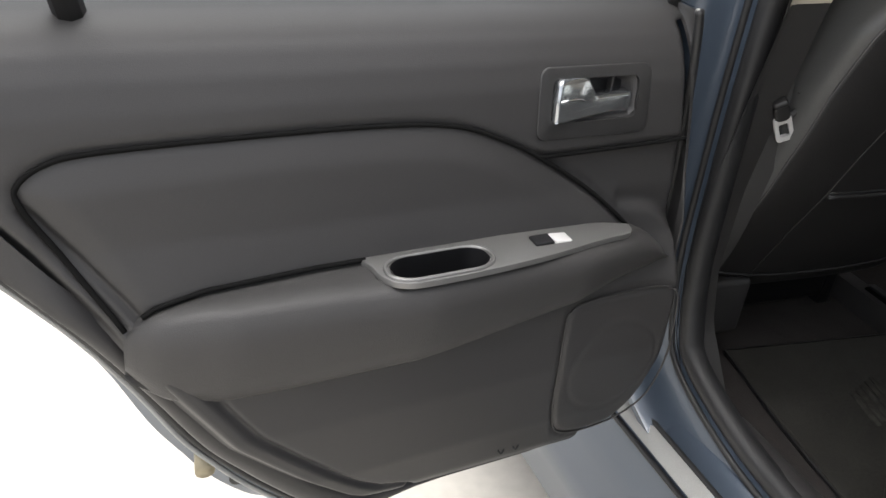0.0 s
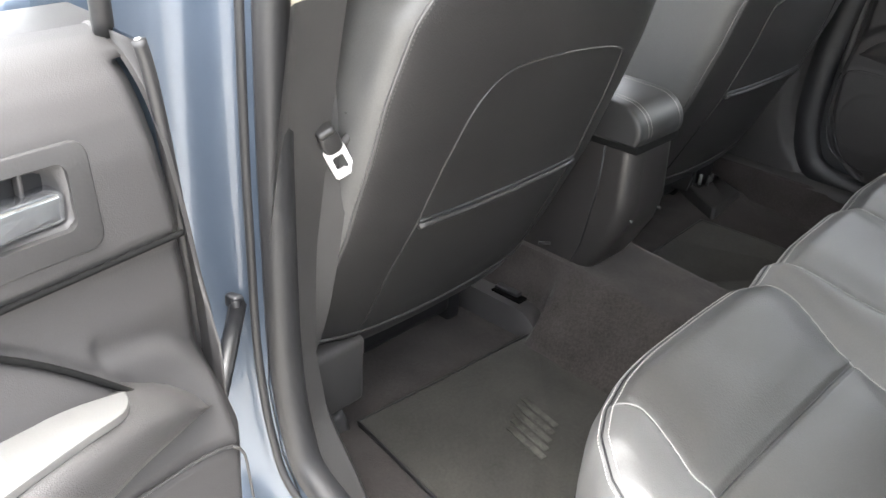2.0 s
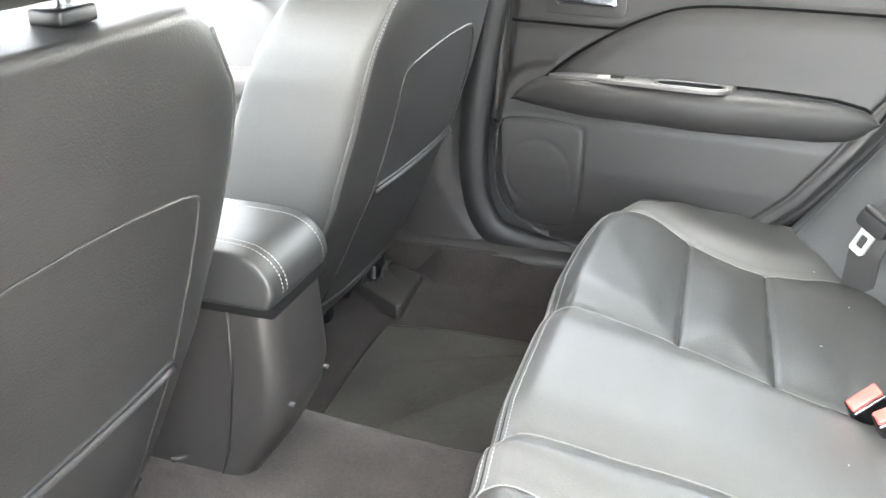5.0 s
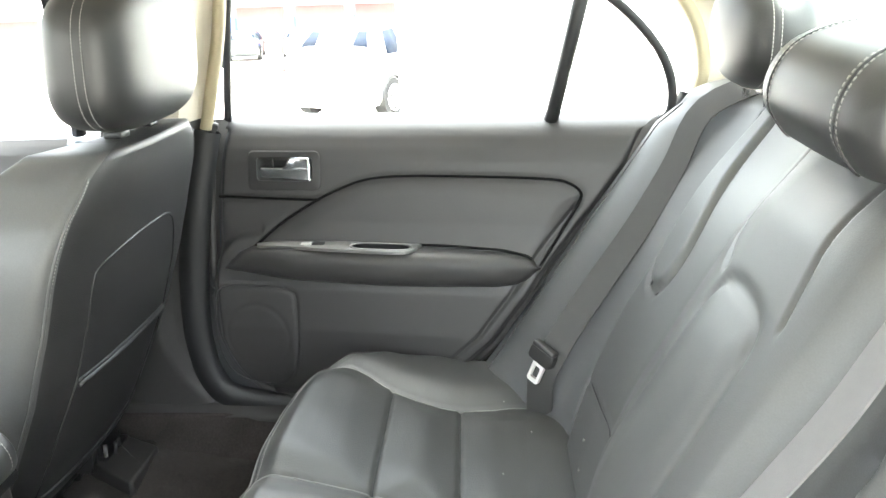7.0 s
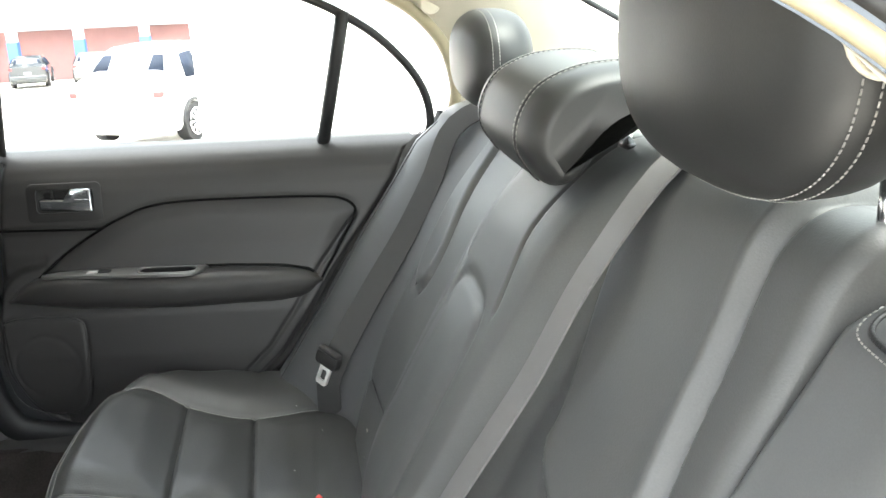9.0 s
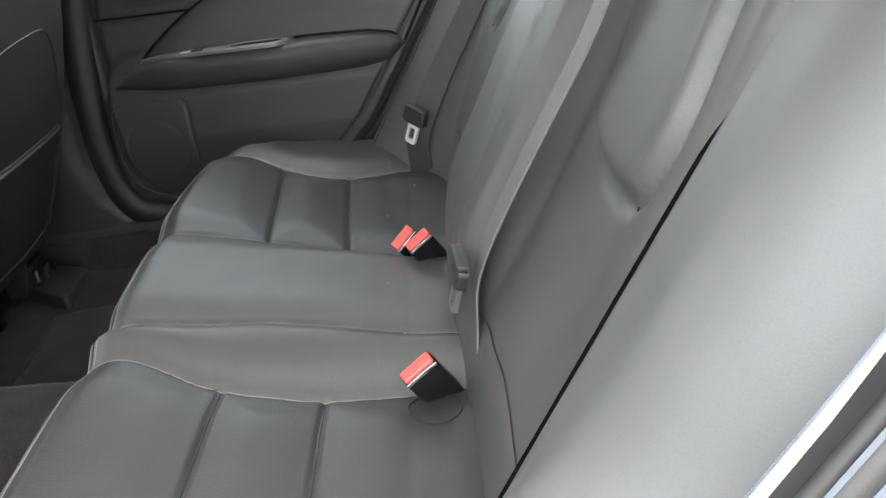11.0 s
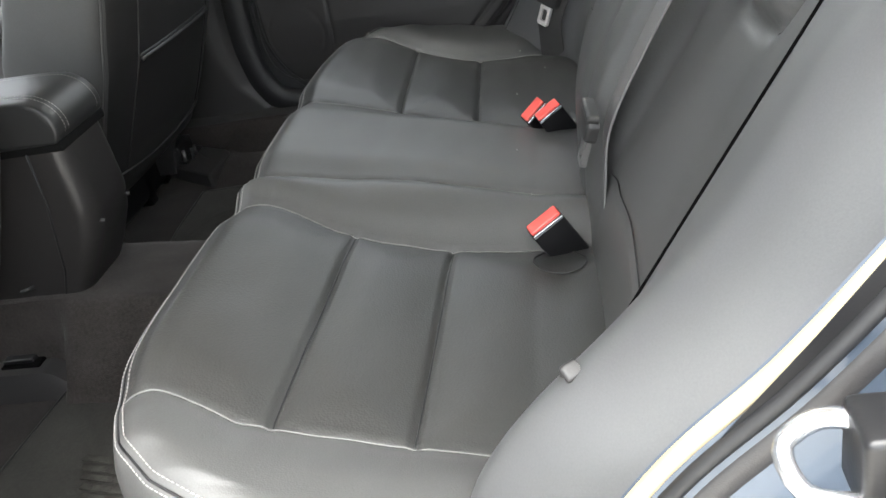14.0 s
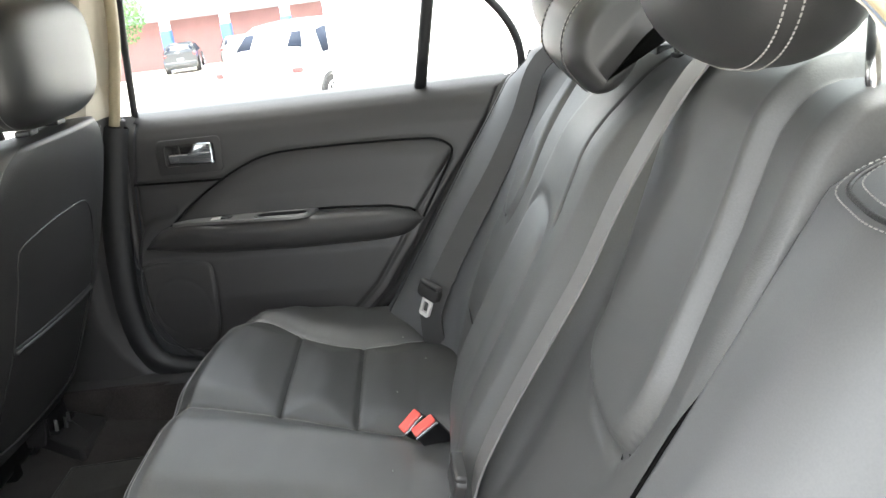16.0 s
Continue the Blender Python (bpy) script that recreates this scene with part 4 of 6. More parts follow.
def rear_cushion():
    c = thing("rear_bench", "charcoal leather bench seat cushion with pale double stitching", "car seat", at=(XC, -0.2, 0.36))
    nu, nv = 380, 150
    run = [0.0]
    fine = [SIDE_L + (SIDE_R - SIDE_L) * k / 2000 for k in range(2001)]
    for a, b in zip(fine, fine[1:]):
        run.append(run[-1] + math.hypot(b - a, front_y(b) - front_y(a)))
    xs = [ip(run[-1] * i / (nu - 1), list(zip(run, fine))) for i in range(nu)]
    pts = [[None] * nv for _ in range(nu)]
    for i in range(nu):
        x = xs[i]
        yf = front_y(x)
        slope = abs(front_y(min(SIDE_R, x + 0.004)) - front_y(max(SIDE_L, x - 0.004))) / 0.008
        for j in range(nv):
            y = yf + (-0.455 - yf) * (j / (nv - 1)) ** 1.25
            edge = (yf - y) / math.sqrt(1 + slope * slope)
            pts[i][j] = (cushion_point(x, y, edge), x, y)
    groups = {}
    for i in range(nu - 1):
        for j in range(nv - 1):
            x = (pts[i][j][1] + pts[i + 1][j + 1][1]) / 2
            y = (pts[i][j][2] + pts[i + 1][j + 1][2]) / 2
            a, b, cc, dd, e = (seam_x(s, y) for s in SEAMS)
            if x < a:
                g = ("side_bolster", 0)
            elif x < b:
                g = ("seat_panel", 1 + (y < -0.125) + (y < -0.2375))
            elif x < cc:
                g = ("ridge_panel", 4)
            elif x < dd:
                g = ("centre_panel", 5)
            elif x < e:
                f = (x - 0.176) / 0.302
                g = ("seat_panel", 6 + (y < -0.126 + 0.009 * f) + (y < -0.242 + 0.014 * f))
            else:
                g = ("side_bolster", 9)
            groups.setdefault(g, []).append((i, j))
    for (nm, k), cells in groups.items():
        bm = bmesh.new()
        made = {}
        def v(i, j):
            if (i, j) not in made:
                made[i, j] = bm.verts.new(pts[i][j][0])
            return made[i, j]
        for i, j in cells:
            bm.faces.new((v(i, j), v(i + 1, j), v(i + 1, j + 1), v(i, j + 1)))
        part(nm, facing(bm, (0, 0, 1)), INSERT if nm == "seat_panel" else LEATHER, c)
    # skirt below the seam
    edge = [cushion_point(x, front_y(x), 0.0) for x in xs]
    edge = even(edge, 0.008)
    def out(i):
        d = edge[min(i + 1, len(edge) - 1)] - edge[max(i - 1, 0)]
        n = Vector((-d.y, d.x, 0)).normalized()
        return n
    prof = [(0.0, 0.0), (0.0016, -0.0022), (0.006, -0.0050), (0.013, -0.026), (0.016, -0.07), (0.010, -0.12), (-0.010, -0.165), (-0.045, -0.205), (-0.085, -0.225)]
    prof = [(p.x, p.y) for p in spline([(a, b, 0) for a, b in prof], 26)]
    bm = bmesh.new()
    rows = []
    for i, p in enumerate(edge):
        n = out(i)
        rows.append([bm.verts.new(p + n * o + Vector((0, 0, h))) for o, h in prof])
    for a, b in zip(rows, rows[1:]):
        for j in range(len(a) - 1):
            bm.faces.new((a[j], b[j], b[j + 1], a[j + 1]))
    part("skirt", facing(bm, (0, 1, 0.0)), LEATHER, c, "rounded front skirt of the cushion")
    inner, outer = [], []
    for i, p in enumerate(edge):
        n = out(i)
        q = p - n * 0.0044
        inner.append(q + Vector((0, 0, 0.0042)))
        outer.append(p + n * 0.0048 + Vector((0, 0, -0.0034)))
    for row in (inner, outer):
        tagged(part("stitching", stitches(row, lambda p: Vector((0, 0.35, 1))), THREAD, c, "row of pale grey stitches"), kind="stuff")
    part("seam_welt", tube([p + out(i) * 0.001 + Vector((0, 0, -0.001)) for i, p in enumerate(edge)], 0.0013, 6), DARK, c, "dark welt between the stitch rows")
    for s in SEAMS:
        line = [cushion_point(a, b, front_y(a) - b) + Vector((0, 0, 0.0010)) for a, b in [(p.x, p.y) for p in spline([(a, b, 0) for a, b in s], 90)] if b < front_y(a) - 0.002]
        part("seam", tube(line, 0.0010, 6), SEAMTHREAD, c, "pale seam line")
    for cr in CROSS:
        (ax, ay), (bx, by) = cr
        line = [Vector((ax + (bx - ax) * k / 40, ay + (by - ay) * k / 40, 0)) for k in range(41)]
        part("cross_seam", tube([cushion_point(p.x, p.y, 1.0) + Vector((0, 0, 0.0008)) for p in line], 0.0009, 6), RUBBER, c, "dark cross seam")
    # cut-out round the buckle
    ring = [Vector((-0.228 + 0.034 * math.cos(t), -0.360 + 0.030 * math.sin(t), cushion_z(-0.228 + 0.034 * math.cos(t), -0.360 + 0.030 * math.sin(t)) + 0.001)) for t in [2 * math.pi * k / 28 for k in range(28)]]
    part("buckle_opening", tube(ring, 0.0012, 6, True), LEATHER_BACK, c)
    for a, b in ((0.02, -0.31), (0.445, -0.345), (0.30, -0.30), (0.53, -0.30), (-0.10, -0.33)):
        part("lint", tube([(a, b, cushion_z(a, b) + 0.001), (a + 0.002, b + 0.001, cushion_z(a, b) + 0.0015)], 0.0009, 5), DUST, c, "white speck of lint")
    return c


rear_cushion()
setting("cushion_base", box(-0.66, 0.60, -0.40, -0.055, 0.35, 0.545, 0.03), CARPET, "dark carpeted base under the rear cushion", "seat base")
setting("cushion_base_side", box(-0.70, -0.655, -0.36, -0.13, 0.35, 0.535, 0.012), PLASTIC, "grey plastic side cover below the cushion", "seat base")

# ---- rear backrest ----
BACK = [(-0.392, 0.505), (-0.400, 0.54), (-0.438, 0.66), (-0.517, 0.80), (-0.608, 0.957), (-0.667, 1.058), (-0.695, 1.10), (-0.728, 1.123), (-0.77, 1.122), (-0.82, 1.105), (-0.85, 1.07)]
BACK_CURVE = spline([(0, y + 0.008, z) for y, z in BACK], 200)
BACK_N = []
for _i, _p in enumerate(BACK_CURVE):
    _d = (BACK_CURVE[min(_i + 1, 199)] - BACK_CURVE[max(_i - 1, 0)]).normalized()
    BACK_N.append(Vector((0, _d.z, -_d.y)))
TONGUE = flat2([(-0.186, 1.16), (-0.190, 1.09), (-0.200, 1.02), (-0.226, 0.96), (-0.244, 0.918), (-0.242, 0.895), (-0.270, 0.868), (-0.32, 0.856), (-0.37, 0.856), (-0.415, 0.863), (-0.438, 0.885), (-0.449, 0.925), (-0.441, 0.966), (-0.434, 1.01), (-0.428, 1.07), (-0.430, 1.16)], 70)
TONGUE_R = flat2([(0.428, 1.16), (0.428, 1.0), (0.426, 0.915), (0.420, 0.875), (0.400, 0.845), (0.365, 0.834), (0.335, 0.842), (0.318, 0.870), (0.320, 0.91), (0.340, 0.97), (0.360, 1.03), (0.370, 1.10), (0.372, 1.16)], 60)
ARM = flat2([(-0.095, 0.50), (-0.085, 0.70), (-0.070, 0.86), (-0.062, 0.905), (-0.040, 0.930), (0.02, 0.938), (0.075, 0.934), (0.100, 0.915), (0.108, 0.87), (0.112, 0.70), (0.114, 0.50)], 50)
SPLIT = [flat2([(-0.092, 0.944), (-0.072, 1.025), (-0.060, 1.12)], 10), flat2([(0.112, 0.94), (0.150, 0.962), (0.175, 1.0), (0.195, 1.06), (0.205, 1.13)], 12)]
LUMBAR = [flat2([(-0.196, 0.650), (-0.230, 0.655), (-0.269, 0.657), (-0.342, 0.660), (-0.42, 0.662), (-0.498, 0.660)], 22), flat2([(0.432, 0.668), (0.378, 0.676), (0.25, 0.689), (0.19, 0.678), (0.152, 0.632)], 22)]
NOTCH = [[(-0.244, 0.918), (-0.205, 0.922)], [(0.424, 0.892), (0.434, 0.894)]]
BACK_LEFT, BACK_RIGHT = -0.506, 0.436


def back_offset(x, z):
    xc = abs(x - XC)
    o = 0.042 * sstep(-0.205, -0.135, x) * sstep(0.22, 0.09, x) * sstep(0.52, 0.75, z) * sstep(1.15, 1.0, z) - 0.006 * math.exp(-((xc - 0.31) / 0.14) ** 2)
    o -= 0.014 * sstep(-0.10, -0.20, x) * (0.4 + 0.6 * sstep(-0.495, -0.40, x)) * sstep(0.62, 0.80, z) * sstep(1.14, 1.02, z)
    o += 0.020 * sstep(0.09, 0.20, x) * sstep(0.62, 0.8, z) * sstep(1.12, 0.95, z)
    for t in (TONGUE, TONGUE_R):
        d = dist_line(x, z, t)
        o += groove(d, 0.0042, 0.0075 if t is TONGUE else 0.0055)
        if d < 0.2 and inside(x, z, t):
            o += (0.016 if t is TONGUE else 0.006) * sstep(0.0, 0.016, d)
    d = dist_line(x, z, ARM)
    o += groove(d, 0.007, 0.005) * (0.35 + 0.65 * sstep(0.88, 0.92, z))
    if inside(x, z, ARM):
        o += 0.005 * sstep(0.0, 0.05, d)
    for s in SPLIT:
        o += groove(dist_line(x, z, s), 0.004, 0.006)
    for s in LUMBAR:
        o += groove(dist_line(x, z, s), 0.004, 0.003)
    for s in NOTCH:
        o += groove(dist_line(x, z, s), 0.003, 0.005)
    e = min(x - BACK_LEFT, BACK_RIGHT - x)
    o -= 0.012 * max(0.0, 1 - e / 0.018) ** 2
    return o + 0.0015 * noise.noise(Vector((x * 9, z * 9, 2.0)))


def back_point(x, k):
    i = min(int(k), 198)
    f = k - i
    p = BACK_CURVE[i].lerp(BACK_CURVE[i + 1], f)
    n = BACK_N[i].lerp(BACK_N[i + 1], f)
    o = back_offset(x, p.z) if k < 150 else back_offset(x, 1.14)
    lift = 0.024 * sstep(0.15, -0.40, x) * sstep(0.88, 1.12, p.z)
    return Vector((x, p.y, p.z + lift)) + n * o


def back_at(x, z):
    """The place on the front of the backrest at x and about height z."""
    k = min(range(150), key=lambda i: abs(BACK_CURVE[i].z - z))
    return back_point(x, float(k)), BACK_N[k]


def rear_back():
    c = thing("bench_back", "charcoal leather rear backrest with a folded centre armrest", "car seat", at=(XC, -0.6, 0.55))
    nu, nv = 290, 220
    cols = [BACK_LEFT + (BACK_RIGHT - BACK_LEFT) * i / (nu - 1) for i in range(nu)]
    pts = [[back_point(x, 199.0 * j / (nv - 1)) for j in range(nv)] for x in cols]
    deep = Vector((0, -0.09, -0.04))
    cols = [BACK_LEFT - 0.0005] + cols + [BACK_RIGHT + 0.0005]
    pts = [[p + deep for p in pts[0]]] + pts + [[p + deep for p in pts[-1]]]
    nu += 2
    cuts = {"backrest_left": (-1, -0.215), "backrest_middle": (-0.215, 0.163), "backrest_right": (0.163, 1)}
    for nm, (lo, hi) in cuts.items():
        sel = [i for i in range(nu - 1) if lo <= (cols[i] + cols[i + 1]) / 2 < hi]
        bm = bmesh.new()
        made = [[bm.verts.new(pts[i][j]) for j in range(nv)] for i in sel + [sel[-1] + 1]]
        for a, b in zip(made, made[1:]):
            for j in range(nv - 1):
                bm.faces.new((a[j], b[j], b[j + 1], a[j + 1]))
        part(nm, facing(bm, (0, 1, 0.5)), LEATHER, c)
    for t in (TONGUE, TONGUE_R):
        line = [back_at(a, b)[0] for a, b in t if b < 1.11]
        # black cord darkens the groove of the left panel
        part("seam", tube(line, 0.0013, 6), GAP if t is TONGUE else LEATHER_BACK, c)
    for s in LUMBAR:
        part("seam", tube(spline([back_at(a, b)[0] + Vector((0, 0.0012, 0.0008)) for a, b in s[::4]], 40), 0.0009, 6), LEATHER_BACK, c, "fine seam line")
    for s in NOTCH[1:]:
        part("seam", tube([back_at(s[0][0] + (s[1][0] - s[0][0]) * k / 6, s[0][1] + (s[1][1] - s[0][1]) * k / 6)[0] for k in range(7)], 0.0016, 6), RUBBER, c)
    # black strip put in for the shade inside the slit beside the pad
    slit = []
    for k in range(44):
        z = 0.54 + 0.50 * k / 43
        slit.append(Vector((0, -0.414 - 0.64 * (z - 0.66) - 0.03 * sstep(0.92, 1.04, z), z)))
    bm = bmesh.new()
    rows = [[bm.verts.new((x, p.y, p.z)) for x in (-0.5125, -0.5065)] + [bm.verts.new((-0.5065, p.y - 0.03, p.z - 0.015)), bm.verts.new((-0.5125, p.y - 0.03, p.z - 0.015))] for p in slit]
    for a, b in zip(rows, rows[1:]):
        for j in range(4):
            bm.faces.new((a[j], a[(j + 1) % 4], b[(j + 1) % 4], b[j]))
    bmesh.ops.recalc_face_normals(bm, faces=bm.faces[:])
    part("slit_cloth", bm, GAP_SHADE, c, "black strip put in for the shade of the slit beside the pad")
    for x in (0.33, 0.30):
        p, n = back_at(x, 0.62 if x > 0.31 else 0.59)
        part("stud", tube([p, p + n * 0.002], 0.003, 8), SILVER, c, "small bright stud")
    return c


rear_back()


BACK_ZY = [(p.z, p.y) for p in BACK_CURVE[:132]]
OUTER = [(0.545, -0.215), (0.60, -0.250), (0.64, -0.280), (0.741, -0.350), (0.886, -0.444), (0.96, -0.497), (1.036, -0.548), (1.066, -0.588), (1.11, -0.65)]


OUTER_LEFT = [(0.475, -0.266), (0.56, -0.266), (0.60, -0.272), (0.64, -0.294), (0.68, -0.330), (0.72, -0.388), (0.76, -0.445), (0.80, -0.485), (0.89, -0.546), (0.95, -0.586), (1.06, -0.655), (1.11, -0.69)]
OUTER_CURVE = [(p.x, p.y) for p in spline([(a, b, 0) for a, b in OUTER_LEFT], 80)]


def side_bolster(side, x_in, x_out, label):
    """The fixed leather pad between the backrest and the door opening."""
    b = thing("side_bolster_pad", label, "seat bolster", "side bolsters", at=(side * 0.62, -0.5, 0.55))
    def f(a, t):
        u = max(0.0, (t - 0.88) / 0.12)
        z = 0.475 + (0.595 if side > 0 else 0.612) * min(1.0, t / 0.88)
        yb = ip(z, BACK_ZY) - 0.006 if side > 0 else -0.411 - 0.64 * (z - 0.66)
        yo = ip(z, OUTER if side > 0 else OUTER_CURVE)
        x = x_in + (x_out - x_in) * a
        s = a
        crown = (0.0 if side < 0 else 0.012) * math.sin(math.pi * min(1, 1.1 * s ** 1.5)) ** 2
        y = yb + (yo + (0.012 if side > 0 else 0.002) - yb) * (sstep(0, 0.85, s) if side > 0 else sstep(0.10 * sstep(0.74, 0.66, z), 0.58, s)) + crown * 0.7
        roll = max(0.0, (s - 0.42) / 0.58) if side > 0 else max(0.0, (s - 0.28) / 0.72)
        y -= 0.100 * roll ** 2.2 if side > 0 else 0.165 * roll ** 2.1
        lip = max(0.0, 1 - s / 0.05)
        y -= 0.006 * lip ** 2 + (0.09 if a < 1e-6 else 0.0)
        low = max(0.0, 1 - t / 0.06)
        return (side * x, y - (0.10 if side > 0 else 0.24) * u ** 1.5 - 0.03 * low ** 2, z + 0.045 * math.sin(u * math.pi / 2) - 0.02 * u * u)
    part("pad", facing(grid(46, 90, f), (0, 1, 0.4)), PAD_LEATHER_LIT, b)
    if side < 0:
        for t0, a0 in ((0.884, 0.006), (0.898, 0.035)):
            row = [Vector(f(a, min(1.0, t0 + 0.06 * math.exp(-(a - a0) / 0.03)))) + Vector((0, 0.0008, 0.0012)) for a in [a0 + 0.9 * (k / 70) ** 1.6 for k in range(71)]]
            tagged(part("stitching", stitches(row, lambda p: Vector((0, 0.6, 0.8))), THREAD, b, "row of pale stitches"), kind="stuff")
        part("top_seam", tube([Vector(f(a, min(1.0, 0.891 + 0.06 * math.exp(-(a - 0.02) / 0.03)))) for a in [0.02 + 0.9 * (k / 60) ** 1.6 for k in range(61)]], 0.0022, 6), LEATHER_BACK, b)
    else:
        part("edge_seam", tube([Vector(f(0.62, 0.10 + 0.78 * k / 50)) for k in range(51)], 0.0016, 6), LEATHER_BACK, b, "fine seam along the pad")
    return b


side_bolster(-1, 0.511, 0.744, "charcoal leather side pad beside the open door")
side_bolster(1, 0.442, 0.738, "charcoal leather side pad beside the closed door")


# ---- headrests ----
def egg(cx, cy, cz, w, d, h, tilt=0.0, p=2.6, n=40, m=28):
    """A rounded cushion block."""
    def se(t, e):
        c = math.cos(t)
        return math.copysign(abs(c) ** (2 / e), c)
    def f(a, b):
        u = 2 * math.pi * a
        v = math.pi * (b - 0.5)
        cv = abs(math.cos(v)) ** (2 / p)
        x = w / 2 * se(u, p) * cv
        y = d / 2 * se(u - math.pi / 2, p) * cv
        z = h / 2 * math.copysign(abs(math.sin(v)) ** (2 / p), math.sin(v))
        return (cx + x, cy + y + tilt * z, cz + z)
    bm = grid(n, m, f, True)
    bmesh.ops.remove_doubles(bm, verts=bm.verts[:], dist=1e-5)
    bmesh.ops.recalc_face_normals(bm, faces=bm.faces[:])
    return bm


def headrest(cx, cy, cz, w, d, h, tilt, label, group, seat_z, stitch_front=True, p=2.6, back=0.0):
    r = thing("headrest", label, "headrest", group, at=(cx, cy, seat_z))
    part("cushion", egg(cx, cy, cz, w, d, h, tilt, p), BLACK_LEATHER, r)
    for k, yy in enumerate((d * 0.10, d * 0.10 + (0.009 if stitch_front else -0.012))):
        loop = []
        for i in range(80):
            t = 2 * math.pi * i / 80
            sc = (1 - min(0.999, abs(yy) / (d / 2)) ** p) ** (1 / p)
            x = w / 2 * sc * math.copysign(abs(math.cos(t)) ** (2 / p), math.cos(t))
            z = h / 2 * sc * math.copysign(abs(math.sin(t)) ** (2 / p), math.sin(t))
            loop.append(Vector((cx + x * 1.004, cy + (yy if stitch_front else -yy) + tilt * z, cz + z * 1.006)))
        tagged(part("stitching", stitches(loop + loop[:1], lambda q: q - Vector((cx, cy, cz))), THREAD, r, "row of pale stitches"), kind="stuff")
    for s in (-0.055, 0.055):
        cb = cy - tilt * h * 0.8 - back
        part("post", tube([(cx + s, cy - tilt * h / 2 - back, cz - h * 0.35), (cx + s, cb, seat_z - 0.02)], 0.006, 10), CHROME, r, "chrome post")
        part("collar", box(cx + s - 0.017, cx + s + 0.017, cb - 0.013, cb + 0.013, seat_z - 0.004, seat_z + 0.007, 0.003), DARK, r, "black guide collar")
    return r


headrest(0.390, -0.652, 1.195, 0.27, 0.112, 0.148, 0.0, "black leather outer rear headrest with pale stitching", "rear headrests", 1.122)
headrest(-0.431, -0.665, 1.268, 0.315, 0.128, 0.209, -0.02, "black leather outer rear headrest beside the open door", "rear headrests", 1.128, True, 2.6, 0.068)


def centre_headrest():
    r = thing("headrest", "low black leather centre headrest that hooks over the backrest", "headrest", "rear headrests", at=(XC, -0.68, 1.12))
    prof = flat2([(-0.592, 1.122), (-0.579, 1.146), (-0.582, 1.175), (-0.601, 1.203), (-0.635, 1.219), (-0.672, 1.224), (-0.715, 1.221), (-0.744, 1.205), (-0.748, 1.186), (-0.732, 1.172), (-0.702, 1.168), (-0.674, 1.162), (-0.654, 1.148), (-0.640, 1.128), (-0.622, 1.113), (-0.604, 1.111)], 72, True)
    n = len(prof)
    normals = []
    for k in range(n):
        d = (Vector(prof[(k + 1) % n]) - Vector(prof[k - 1])).normalized()
        normals.append(Vector((d.y, -d.x)))
    area = sum(prof[k - 1][0] * prof[k][1] - prof[k][0] * prof[k - 1][1] for k in range(n))
    if area < 0:
        normals = [-v for v in normals]
    half, soft = 0.150, 0.0170
    loops = []
    for k in range(41):
        t = math.sin((k / 40 - 0.5) * math.pi)
        x = XC + half * t
        e = max(0.0, (half * abs(t) - (half - 0.040)) / 0.040)
        inset = soft * (1 - math.sqrt(max(0.0, 1 - e * e)))
        bulge = 0.006 * (1 - t * t)
        loops.append([Vector((x, a - nv.x * inset + bulge, b - nv.y * inset)) for (a, b), nv in zip(prof, normals)])
    bm = loft(loops)
    bmesh.ops.triangulate(bm, faces=[f for f in bm.faces if len(f.verts) > 4], ngon_method="EAR_CLIP")
    part("cushion", bm, BLACK_LEATHER, r)
    order = list(range(n - 4, n)) + list(range(0, 36))
    for side in (-1, 1):
        for e in (0.088, 0.100):
            t = e / half
            line = [Vector((XC + side * e, prof[k][0] + 0.006 * (1 - t * t) + normals[k].x * 0.0006, prof[k][1] + normals[k].y * 0.0006)) for k in order]
            tagged(part("stitching", stitches(line, lambda q: Vector((0, 0.5, 0.5)), length=0.0042, pitch=0.0062, w=0.0009, h=0.0009), THREAD, r, "row of pale stitches"), kind="stuff")
        groove_line = [Vector((XC + side * 0.094, prof[k][0] + 0.004, prof[k][1] + normals[k].y * 0.0002)) for k in order]
        part("seam", tube(groove_line, 0.0016, 6), RUBBER, r, "dark seam between the stitch rows")
    for sx in (-0.05, 0.05):
        part("post", tube([(XC + sx, -0.690, 1.195), (XC + sx, -0.716, 1.10)], 0.0055, 10), CHROME, r, "chrome post")
        part("collar", box(XC + sx - 0.02, XC + sx + 0.02, -0.735, -0.700, 1.118, 1.134, 0.005), DARK, r, "black guide collar")


centre_headrest()

# ---- front seats ----
SEAT_HALF = [(0.52, 0.205), (0.56, 0.224), (0.62, 0.236), (0.80, 0.242), (0.92, 0.244), (1.0, 0.234), (1.05, 0.205), (1.075, 0.158)]


def seat_half(cx, x, z):
    """Half width; the bolster beside the console is the wider one."""
    return ip(z, SEAT_HALF) + (0.030 * sstep(1.06, 0.95, z) if (x > cx) == (cx < 0) else 0.0)


def seat_y(z):
    """Rear face of a front backrest."""
    return -0.020 + ip(z, [(0.47, 0.437), (0.51, 0.424), (0.60, 0.375), (0.753, 0.305), (0.85, 0.272), (0.94, 0.247), (1.03, 0.222), (1.075, 0.213)])


